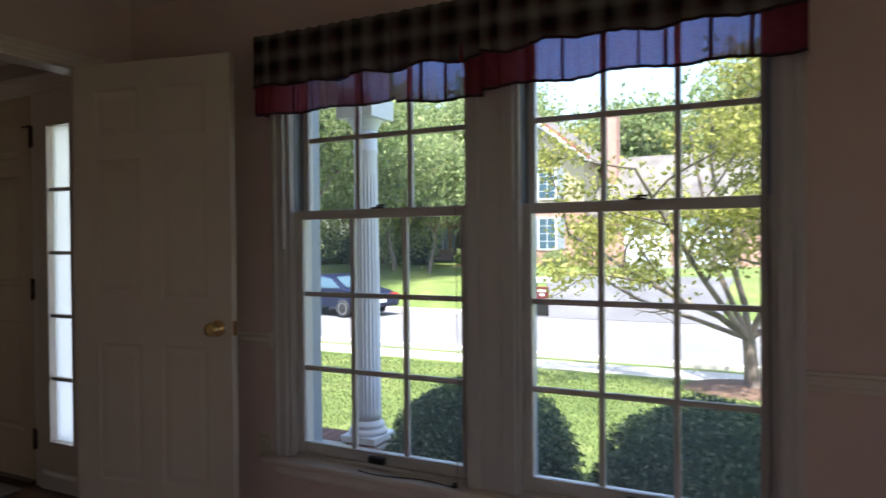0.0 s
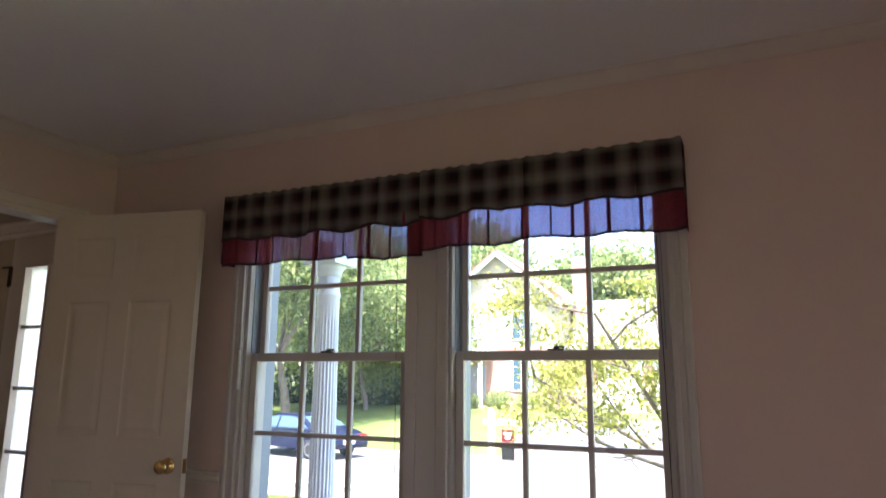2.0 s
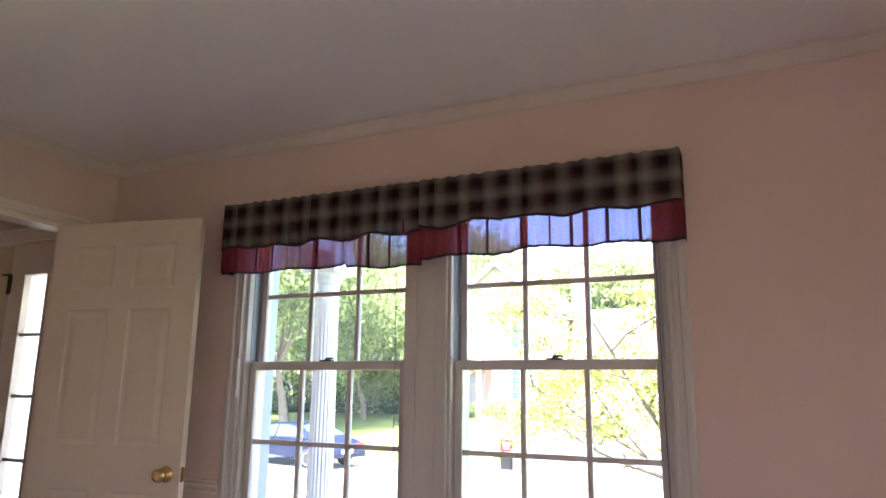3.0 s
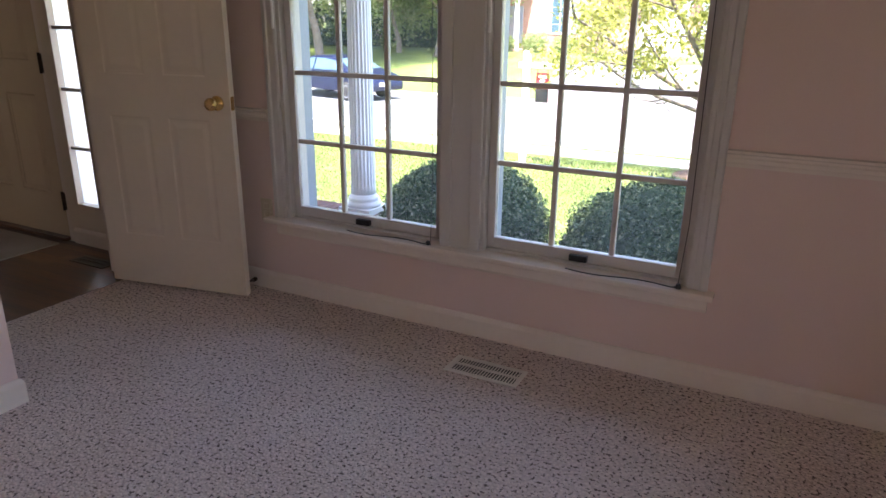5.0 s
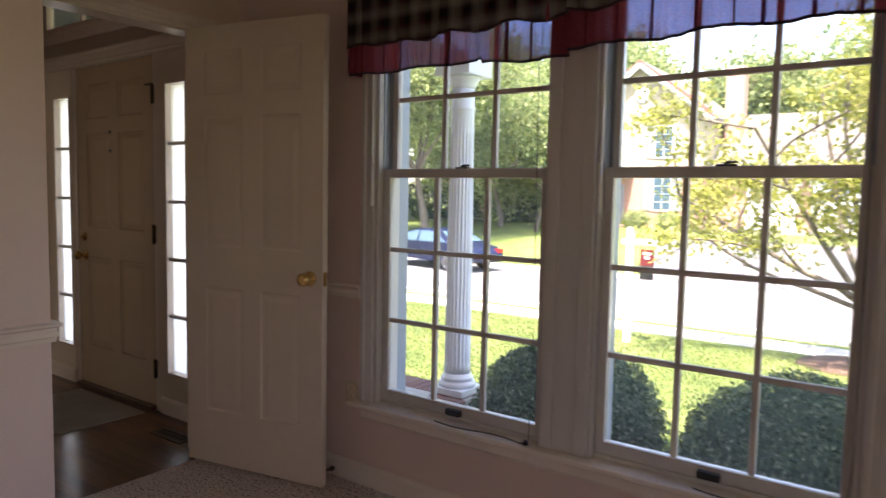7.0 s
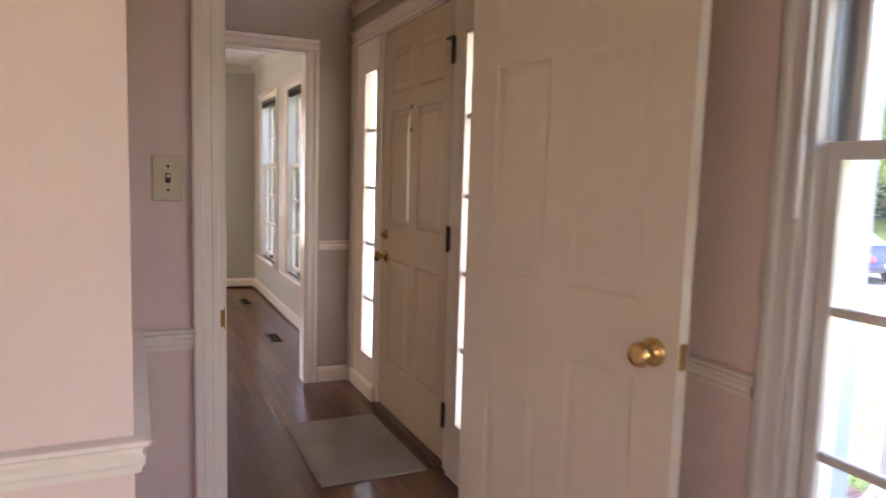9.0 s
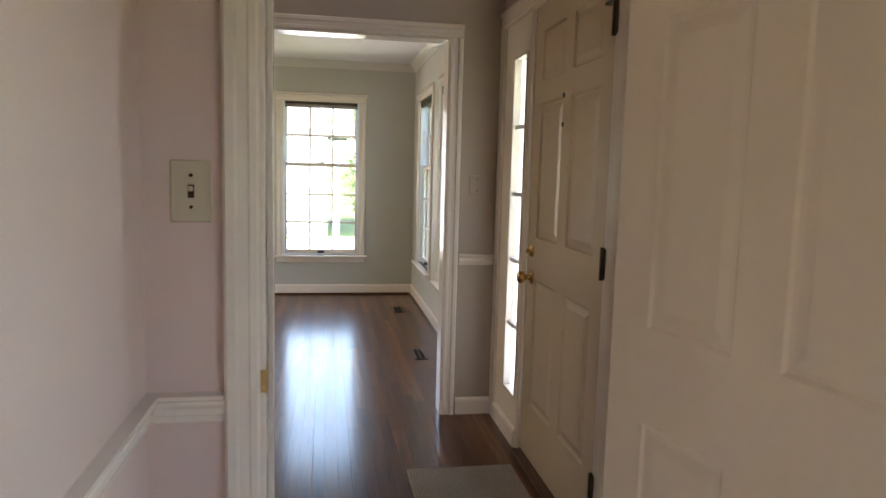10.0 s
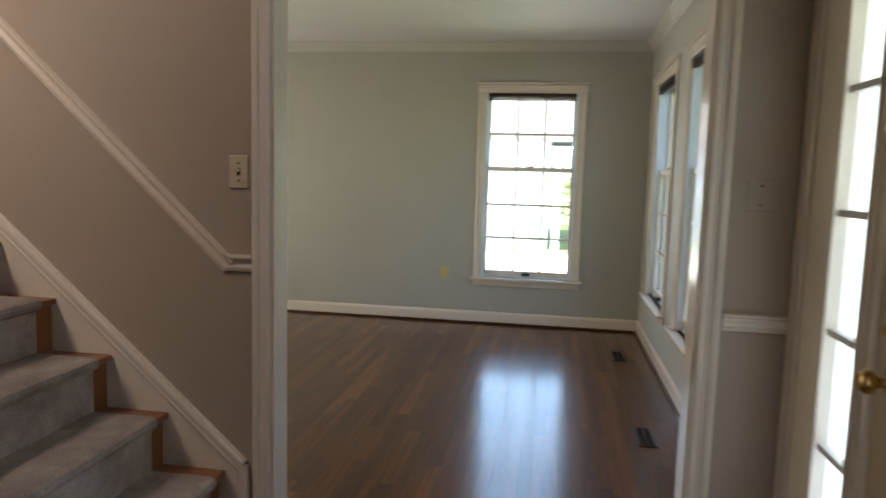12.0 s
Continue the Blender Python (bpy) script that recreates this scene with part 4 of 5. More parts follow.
def fold(x, d, seed):
    w = noise.noise(Vector((x * 9, seed, 0.0))) * 0.6 + noise.noise(Vector((x * 22, seed + 5, 0.0))) * 0.4
    gather = math.sin(x * 118 + 5 * noise.noise(Vector((x * 7, seed + 11, 0.0)))) * (0.6 + 0.4 * noise.noise(Vector((x * 15, seed + 3, 0.0))))
    return -0.088 - (0.006 + 0.024 * d) * w - (0.0045 + 0.002 * d) * gather


va = thing("window_valance", "plaid cotton valance over a sheer burgundy ruffle above the window", "valance", pose(0, 0, 0))
for k, (x0, x1) in enumerate(((0.0, 1.012), (1.004, 1.990))):
    def zb_plaid(x, k=k):
        return 1.905 + (0.0 if k == 0 else 0.016) + 0.016 * noise.noise(Vector((x * 4.2, 3.0 + k, 0))) + 0.008 * math.sin(x * 26 + k)

    def zb_sheer(x, k=k):
        return 1.795 - (0.016 if k == 0 and x > 0.66 else 0) + 0.006 * k + 0.012 * noise.noise(Vector((x * 3.6, 8.0 + k, 0))) + 0.006 * math.sin(x * 21 + 2 * k)

    def ztop(x):
        return 2.111 + 0.004 * noise.noise(Vector((x * 14, 1.0, 0))) + 0.002 * math.sin(x * 118)
    cloth_sheet("plaid_layer", x0, x1, ztop, zb_plaid, lambda x, d, k=k: fold(x, d, 2.0 + k) - 0.012 - 0.006 * k, M["plaid"], va, (0.30, 0.45))
    cloth_sheet("sheer_layer", x0, x1, lambda x: 2.10, zb_sheer, lambda x, d, k=k: fold(x, d, 7.0 + k) + 0.004 - 0.006 * k, M["sheer"], va, label="sheer burgundy ruffle with dark binding")
    for nm, zf, sd, off in (("binding", zb_sheer, 7.0 + k, 0.004), ("binding", zb_plaid, 2.0 + k, -0.012)):
        bm = bmesh.new()
        prev = None
        n = 140
        for i in range(n + 1):
            x = x0 + (x1 - x0) * i / n
            p = Vector((x, fold(x, 1.0, sd) + off - 0.006 * k, zf(x)))
            ring = [bm.verts.new(p + Vector((0, 0.0025 * a, 0.0045 * b))) for a, b in ((-1, -1), (1, -1), (1, 1), (-1, 1))]
            if prev:
                for c in range(4):
                    bm.faces.new((prev[c], prev[(c + 1) % 4], ring[(c + 1) % 4], ring[c]))
            prev = ring
        part(nm, bm, M["dark_trim"], va)
for x, zb in ((0.0, 1.80), (1.99, 1.80)):
    for nm, mt, z0, z1, o in (("return_flap", M["plaid"], 1.91, 2.113, 0.0), ("return_flap", M["sheer"], zb, 1.915, 0.001 if x < 1 else -0.001)):
        bm = bmesh.new()
        uv = bm.loops.layers.uv.new("lengths")
        vs = [bm.verts.new(p) for p in ((x + o, -0.095, z0), (x + o, -0.002, z0), (x + o, -0.002, z1), (x + o, -0.095, z1))]
        f = bm.faces.new(vs)
        for lp in f.loops:
            lp[uv].uv = (lp.vert.co.y + 3, lp.vert.co.z + 3)
        part(nm, bm, mt, va)
bm = bmesh.new()
box(bm, 0.004, -0.080, 2.090, 1.986, -0.066, 2.108, 0.002)
for x in (0.01, 0.995, 1.975):
    box(bm, x, -0.07, 2.092, x + 0.014, 0.0, 2.106, 0.002)
part("curtain_rod", bm, M["white_metal"], va)
for x in (0.086, 1.114):
    bm = bmesh.new()
    tube(bm, (x, -0.030, 1.26), (x, -0.030, 2.03), 0.0045, n=8)
    tube(bm, (x, -0.030, 1.25), (x, -0.030, 1.42), 0.0075, 0.0065, n=10)
    part("blind_wand", bm, M["wand_white"], w1, "thin white blind wand")
for x0 in (0.86, 1.885):
    bm = bmesh.new()
    pts = [Vector((x0 - 0.42 + 0.40 * k / 12, -0.030 - 0.014 * math.sin(k * 0.55), 0.3875)) for k in range(13)]
    for p, q in zip(pts, pts[1:]):
        tube(bm, p, q, 0.0022, n=6)
    tube(bm, (x0, -0.03, 0.386), (x0, -0.03, 0.402), 0.012, 0.008)
    tube(bm, pts[-1], (x0, -0.03, 0.392), 0.003, n=6)
    up = [Vector((x0 - 0.005, 0.0, 0.39)), Vector((x0 + 0.008, -0.008, 0.62)), Vector((x0 + 0.004, -0.006, 1.0)), Vector((x0 - 0.004, -0.004, 1.8))]
    for p, q in zip(up, up[1:]):
        tube(bm, p, q, 0.0014, n=5)
    part("blind_cord", bm, M["black"], w1, "thin dark cord along the sill")


# ---------------------------------------------------------------- plates, vents, mat
def wall_plate(name, m, w, h, label, category, toggles=1, mat="ivory"):
    """Plate in local x (along the wall) and z, standing out along -y."""
    ob = thing(name, label, category, m)
    bm = bmesh.new()
    box(bm, -w / 2, -0.006, -h / 2, w / 2, 0, h / 2, 0.003)
    pl = part("plate", bm, M[mat], ob)
    for k in (-1, 1):
        bm = bmesh.new()
        lathe(bm, [(0.0036, 0), (0.0036, 0.001), (0, 0.0016)], 10, Matrix.Translation((0, -0.006, 0.030 * k)) @ Euler((radians(90), 0, 0)).to_matrix().to_4x4())
        part("screw", bm, M["bronze"], ob)
    if toggles == 1:
        bm = bmesh.new()
        box(bm, -0.006, -0.0075, -0.0125, 0.006, -0.0055, 0.0125, 0.001)
        part("slot", bm, M["bronze"], ob)
        bm = bmesh.new()
        box(bm, -0.004, -0.018, 0.0, 0.004, -0.006, 0.010, 0.002)
        part("toggle", bm, M[mat], ob)
    elif toggles == 0:
        for k in (-1, 1):
            bm = bmesh.new()
            box(bm, -0.016, -0.0085, 0.0195 * k - 0.014, 0.016, -0.0055, 0.0195 * k + 0.014, 0.004)
            part("socket", bm, M[mat], ob)
    return ob


wall_plate("light_switch", pose(X_DIN, -1.170, 1.289, 0, 0, 90), 0.076, 0.118, "ivory plastic light switch with one toggle", "light switch")
wall_plate("light_switch", pose(X_LR, -1.850, 1.297, 0, 0, 90), 0.072, 0.116, "ivory plastic light switch beside the stairs", "light switch")
wall_plate("light_switch", pose(X_LR, -0.122, 1.27, 0, 0, 90), 0.085, 0.10, "taupe painted blank wall plate", "wall plate", 2, "wall_taupe")
wall_plate("power_outlet", pose(X_FAR, -1.69, 0.445, 0, 0, 90), 0.07, 0.115, "almond plastic power outlet on the grey wall", "power outlet", 0, "almond")
wall_plate("power_outlet", pose(X_FAR, -1.515, 0.445, 0, 0, 90), 0.06, 0.09, "grey wall jack beside the window", "wall jack", 0, "wall_grey")
wall_plate("power_outlet", pose(-0.048, 0, 0.41, 0, 0, 0), 0.072, 0.115, "ivory plastic power outlet beside the window", "power outlet", 0)


def floor_vent(name, m, w, d, frame_mat, slat_mat, label, slats=22):
    ob = thing(name, label, "floor vent", m)
    bm = bmesh.new()
    b = 0.018
    for q in ((-w / 2, -d / 2, w / 2, -d / 2 + b), (-w / 2, d / 2 - b, w / 2, d / 2), (-w / 2, -d / 2 + b, -w / 2 + b, d / 2 - b), (w / 2 - b, -d / 2 + b, w / 2, d / 2 - b)):
        box(bm, q[0], q[1], 0, q[2], q[3], 0.006, 0.002)
    part("frame", bm, frame_mat, ob)
    # Flat black sheet in place of the shade inside the duct; no hole is cut.
    boxpart("duct_dark", (-w / 2 + b, -d / 2 + b, 0.0005, w / 2 - b, d / 2 - b, 0.002), M["black"], ob)
    me = None
    for k in range(slats):
        x = -w / 2 + b + (w - 2 * b) * (k + 0.5) / slats
        if me is None:
            bm = bmesh.new()
            box(bm, -0.0022, -d / 2 + b, 0.0045, 0.0022, d / 2 - b, 0.0068)
            me = mesh_of("slat", bm, slat_mat)
        s = new("slat", me)
        s.location = (x, 0, 0)
        s.parent = ob
    boxpart("divider", (-w / 2 + b, -0.005, 0.003, w / 2 - b, 0.005, 0.0085), frame_mat, ob)
    return ob


floor_vent("floor_vent", pose(1.250, -0.273, 0.0), 0.30, 0.135, M["white_metal"], M["white_metal"], "white metal floor vent set in the carpet")
for x, y in ((-4.295, -0.243), (-5.90, -0.237)):
    floor_vent("floor_vent", pose(x, y, 0.0), 0.27, 0.095, M["bronze"], M["bronze"], "dark bronze floor vent in the wooden floor", 16)
floor_vent("floor_vent", pose(-1.165, -0.19, 0.0), 0.27, 0.10, M["bronze"], M["bronze"], "dark bronze floor vent beside the front door", 16)

bm = bmesh.new()
box(bm, -2.378, -0.556, 0.0, -1.625, -0.075, 0.010, 0.004)
tagged(part("door_mat", bm, M["mat"]), "pale beige woven mat lying before the front door", "door mat")


# ---------------------------------------------------------------- stairs
st = thing("staircase", "wooden staircase with brown treads and a pale carpet runner", "staircase", pose(0, 0, 0))
RUN, RISE, Y1, SX0, SX1 = 0.222, 0.2, -1.924, X_LR + 0.022, -2.10
for k in range(1, 15):
    y, z = Y1 - RUN * (k - 1), RISE * k + 0.012
    bm = bmesh.new()
    box(bm, SX0, y - 0.02, z - RISE - (0.012 if k == 1 else 0), SX1, y, z - 0.024)
    part("riser", bm, M["tread"], st)
    bm = bmesh.new()
    box(bm, SX0, y - RUN - 0.018, z - 0.024, SX1, y + 0.026, z, 0.006)
    part("tread", bm, M["tread"], st, "brown stained oak tread")
    bm = bmesh.new()
    x0, x1 = SX0 + 0.092, SX1 - 0.10
    prof = [(y - RUN, z), (y - RUN, z + 0.012), (y + 0.014, z + 0.014), (y + 0.034, z + 0.006), (y + 0.040, z - 0.010), (y + 0.034, z - 0.026), (y + 0.014, z - 0.036), (y + 0.012, z - RISE + 0.012), (y + 0.001, z - RISE + 0.012), (y + 0.001, z - 0.026), (y + 0.027, z - 0.02), (y + 0.026, z)]
    a = [bm.verts.new((x0, p, q)) for p, q in prof]
    b = [bm.verts.new((x1, p, q)) for p, q in prof]
    for i in range(len(prof)):
        f = bm.faces.new((a[i], a[(i + 1) % len(prof)], b[(i + 1) % len(prof)], b[i]))
    bm.faces.new(a[::-1])
    bm.faces.new(b)
    part("carpet_runner", bm, M["runner"], st, "pale grey-beige carpet runner")
bm = bmesh.new()
SL = 0.888
ya, yb = -1.845, -5.0
pts = [(ya, 0.0), (ya, 0.235), (yb, 0.235 + SL * (ya - yb)), (yb, 0.0)]
a = [bm.verts.new((X_LR, p, q)) for p, q in pts]
b = [bm.verts.new((X_LR + 0.02, p, q)) for p, q in pts]
for i in range(4):
    bm.faces.new((a[i], a[(i + 1) % 4], b[(i + 1) % 4], b[i]))
bm.faces.new(a[::-1])
bm.faces.new(b)
part("skirt_board", bm, M["trim"], st, "painted skirt board along the wall")
CAP = [(0, -0.03), (0.024, -0.03), (0.027, -0.022), (0.024, -0.012), (0.030, -0.004), (0.030, 0.010), (0.022, 0.016), (0, 0.018)]
bm = bmesh.new()
sweep(bm, CAP, (X_LR, ya + 0.01, 0.235), (X_LR, yb, 0.235 + SL * (ya - yb)), (1, 0, 0))
for d, w in ((0.026, 0.030),):
    box(bm, X_LR, ya - 0.004, 0.0, X_LR + d, ya + w, 0.232, 0.004)
part("skirt_cap", bm, M["trim"], st, "cream moulding along the skirt board")
bm = bmesh.new()
RP = [(0, -0.030), (0.010, -0.030), (0.016, -0.015), (0.012, 0.0), (0.016, 0.010), (0.028, 0.018), (0.028, 0.027), (0, 0.029)]
sweep(bm, RP, (X_LR, -1.900, 0.976), (X_LR, -1.796, 0.976), (1, 0, 0))
sweep(bm, RP, (X_LR, -1.885, 0.962), (X_LR, -5.0, 0.962 + 0.94 * 3.115), (1, 0, 0))
tagged(part("chair_rail_stairs", bm, M["trim"]), "cream moulded chair rail climbing beside the stairs", "chair rail", "", "structure")


# ---------------------------------------------------------------- outside: ground and street
def ground_z(x, y):
    marks = ((1.0, -0.55), (9.5, -0.90), (11.5, -1.20), (18.9, -1.22), (23.0, -0.45), (31.0, -0.15))
    if y <= marks[0][0]:
        return marks[0][1]
    for (y0, z0), (y1, z1) in zip(marks, marks[1:]):
        if y <= y1:
            return z0 + (z1 - z0) * (y - y0) / (y1 - y0)
    return marks[-1][1]


def sheet(name, x0, x1, ys, mat, dz, label, category, nx=24):
    bm = bmesh.new()
    rows = [[bm.verts.new((x0 + (x1 - x0) * i / nx, y, ground_z(0, y) + dz)) for i in range(nx + 1)] for y in ys]
    for r, s in zip(rows, rows[1:]):
        for i in range(nx):
            bm.faces.new((r[i], r[i + 1], s[i + 1], s[i]))
    return tagged(part(name, bm, mat), label, category, "", "structure")


sheet("ground", -400, 400, [-400, -60, -8, 0, 1, 3, 5, 7, 8.4, 9.5, 10.5, 11.5, 13, 16.3, 18.9, 21, 23, 27, 31, 40, 80, 200, 400], M["grass"], 0.0, "green mown lawn running to the distance", "lawn", 40)
structure("road", [(-200, 11.7, -1.5, 200, 18.7, -1.195)], M["asphalt"], "pale sunlit asphalt street", "road")
structure("kerb_near", [(-200, 11.5, -1.5, 200, 11.7, -1.10)], M["concrete"], "pale concrete kerb along the street", "kerb", 0.02)
structure("kerb_far", [(-200, 18.7, -1.5, -5.4, 18.9, -1.08), (0.3, 18.7, -1.5, 200, 18.9, -1.08)], M["concrete"], "pale concrete kerb on the far side of the street", "kerb", 0.02)
walk_path = thing("pavement", "pale concrete pavement of separate slabs", "pavement", pose(0, 0, 0), "structure")
me = None
for k in range(40):
    if me is None:
        bm = bmesh.new()
        box(bm, -0.595, 8.45, -1.05, 0.595, 9.45, -0.865, 0.01)
        me = mesh_of("slab", bm, M["concrete"])
    s = new("slab", me)
    s.location = (-30 + 1.2 * k, 0, 0)
    s.parent = walk_path
bm = bmesh.new()
v = [bm.verts.new(p) for p in ((-5.4, 18.6, -1.18), (0.3, 18.6, -1.18), (0.2, 23.0, -0.40), (0.0, 35.0, -0.09), (-7.2, 35.0, -0.09), (-6.3, 23.0, -0.40))]
v2 = [bm.verts.new((p.co.x, p.co.y, p.co.z - 0.3)) for p in v]
bm.faces.new((v[0], v[1], v[2], v[5]))
bm.faces.new((v[5], v[2], v[3], v[4]))
for k in range(6):
    bm.faces.new((v[k], v[(k + 1) % 6], v2[(k + 1) % 6], v2[k]))
tagged(part("driveway", bm, M["drive"]), "grey asphalt driveway sloping up to the garage", "driveway", "", "structure")
bm = bmesh.new()
lathe(bm, [(0.85, -0.95), (0.82, -0.83), (0.5, -0.78), (0.0, -0.76)], 30, pose(1.43, 8.0, 0))
tagged(part("mulch_bed", bm, M["mulch"]), "round bed of brown mulch at the foot of the tree", "mulch", "", "stuff")


structure("side_drive", [(-17.5, -14.0, -0.75, -9.0, 0.25, -0.53)], M["concrete"], "pale concrete drive beside the house", "driveway", 0.01)


# porch
po = thing("porch", "concrete and red brick front porch under a white beam", "porch", pose(0, 0, 0), "structure")
boxpart("slab", (-3.9, 0.145, -0.8, -0.72, 1.55, -0.075), M["concrete"], po, 0.006)
me = None
for (x0, x1, y0, y1) in ((-3.9, -0.45, 1.55, 1.79), (-0.72, -0.45, 0.16, 1.55)):
    along = x1 - x0 > y1 - y0
    n = int((x1 - x0 if along else y1 - y0) / 0.0725)
    for k in range(n):
        bm = None
        for lev in range(3):
            if me is None:
                b2 = bmesh.new()
                box(b2, 0, 0, 0, 0.0625, 0.235, 0.0625, 0.004)
                me = mesh_of("brick", b2, M["brick"])
            if lev and (k % 3 or k > 60):
                continue
            s = new("brick", me)
            z = -0.135 - 0.075 * lev
            s.matrix_world = pose(x0 + 0.0725 * k, y0, z) if along else pose(x1, y0 + 0.0725 * k, z, 0, 0, 90)
            s.parent = po
boxpart("mortar_bed", (-3.9, 1.56, -0.8, -0.46, 1.78, -0.085), M["concrete"], po)
boxpart("mortar_bed", (-0.71, 0.145, -0.8, -0.46, 1.56, -0.085), M["concrete"], po)
CX, CY = -0.615, 1.66
boxpart("beam", (-3.9, CY - 0.13, 2.24, -0.50, CY + 0.13, 2.60), M["white_paint"], po, 0.006)
boxpart("beam", (-0.77, 0.145, 2.24, -0.51, CY - 0.13, 2.60), M["white_paint"], po, 0.006)
boxpart("porch_ceiling", (-3.9, 0.145, 2.56, -0.5, CY, 2.60), M["white_paint"], po)
boxpart("porch_roof", (-4.1, 0.145, 2.60, -0.3, CY + 0.35, 2.72), M["shingle"], po, 0.01)


def column(m):
    ob = thing("porch_column", "white fluted round porch column with a square base", "column", m, "", "porch columns")
    boxpart("plinth", (-0.135, -0.135, 0, 0.135, 0.135, 0.045), M["white_paint"], ob, 0.004)
    bm = bmesh.new()
    lathe(bm, [(0.128, 0.045), (0.134, 0.06), (0.128, 0.078), (0.112, 0.084), (0.110, 0.094), (0.116, 0.105), (0.108, 0.118), (0.098, 0.124), (0.094, 0.14)], 40)
    part("base_ring", bm, M["white_paint"], ob)
    bm = bmesh.new()
    prof = [(0.094, 0.14), (0.092, 0.20), (0.091, 0.23, 1), (0.088, 1.0, 1), (0.080, 1.78, 1), (0.080, 1.81), (0.079, 1.94), (0.086, 1.95), (0.086, 1.965), (0.079, 1.975), (0.078, 2.09)]
    lathe(bm, prof, 160, None, 20, 0.011)
    part("shaft", bm, M["white_paint"], ob)
    bm = bmesh.new()
    lathe(bm, [(0.078, 2.09), (0.088, 2.10), (0.088, 2.115), (0.104, 2.14), (0.118, 2.16), (0.118, 2.17)], 40)
    part("capital", bm, M["white_paint"], ob)
    boxpart("abacus", (-0.14, -0.14, 2.17, 0.14, 0.14, 2.305), M["white_paint"], ob, 0.004)
    return ob


c1 = column(pose(CX, CY, -0.0675))
copy_thing(c1, pose(-3.72, CY, -0.0675))


# ---------------------------------------------------------------- plants
def bush(name, x, y, z, r, h, seed, label):
    ob = thing(name, label, "bush", pose(x, y, z), "", "boxwood bushes")
    rng = np.random.default_rng(seed)
    bm = bmesh.new()
    bmesh.ops.create_icosphere(bm, subdivisions=4, radius=1.0)
    for v in bm.verts:
        d = v.co.normalized()
        f = 0.82 + 0.07 * noise.noise(d * 2.2 + Vector((seed, 0, 0))) + 0.05 * noise.noise(d * 7)
        v.co = Vector((d.x * r * f, d.y * r * f, h * 0.5 + d.z * h * 0.5 * f))
    part("inner_mass", bm, M["box_leaf"], ob)
    d = rng.normal(size=(26000, 3))
    d /= np.linalg.norm(d, axis=1)[:, None]
    lump = np.array([noise.noise(Vector(q) * 2.2 + Vector((seed, 0, 0))) * 0.07 + noise.noise(Vector(q) * 7) * 0.05 for q in d])
    f = (0.90 + lump + rng.uniform(-0.05, 0.09, len(d)))[:, None]
    c = d * f * np.array([r, r, h * 0.5]) + np.array([0, 0, h * 0.5])
    c = c[c[:, 2] > 0]
    dd = d[: len(c)]
    leaves("leaf_mass", c, 0.0145, M["box_leaf"], ob, seed, 0.5, (c - np.array([0, 0, h * 0.5])) / r)
    return ob


bush("boxwood_bush", 0.29, 1.50, -0.60, 0.60, 1.06, 3, "rounded dark green boxwood bush below the window")
bush("boxwood_bush", 1.63, 1.54, -0.60, 0.70, 1.04, 9, "rounded dark green boxwood bush with glossy leaves")


def branchy(ob, start, rng, trunk_r, trunk_h, levels, spread, up, mat, fork=3, lean=(0, 0, 1), first=1.0):
    """Trunk and limbs as one tapered mesh; returns the twig ends."""
    bm = bmesh.new()
    ends = []

    def limb(p, d, length, r, lev):
        n = 4
        for k in range(n):
            d = (d + Vector(rng.normal(size=3)) * 0.14 + Vector((0, 0, 0.05 * up))).normalized()
            q = p + d * length / n
            tube(bm, p, q, r * (1 - 0.14 * k), r * (1 - 0.14 * (k + 1)), 8 if lev < 2 else 5, False)
            p = q
            if lev >= levels - 2:
                ends.append(np.array(p))
        if lev < levels:
            m = fork if lev else fork + 1
            a0 = rng.uniform(0, 6.28)
            for k in range(m):
                a = a0 + 6.283 * k / m + rng.uniform(-0.4, 0.4)
                side = d.orthogonal().normalized()
                side.rotate(Matrix.Rotation(a, 3, d))
                nd = (d * (1 - spread) + side * spread + Vector((0, 0, 0.18 * up))).normalized()
                limb(p, nd, length * rng.uniform(0.62, 0.88) * (first if lev == 0 else 1.0), r * 0.5, lev + 1)

    limb(Vector(start), Vector(lean).normalized(), trunk_h, trunk_r, 0)
    part("trunk", bm, mat, ob)
    return np.array(ends)


def crown(ob, ends, rng, per, radius, size, mat, seed, flat=1.0):
    c = np.repeat(ends, per, axis=0) + rng.normal(size=(len(ends) * per, 3)) * radius * np.array([1, 1, flat])
    return leaves("crown", c, size, mat, ob, seed)


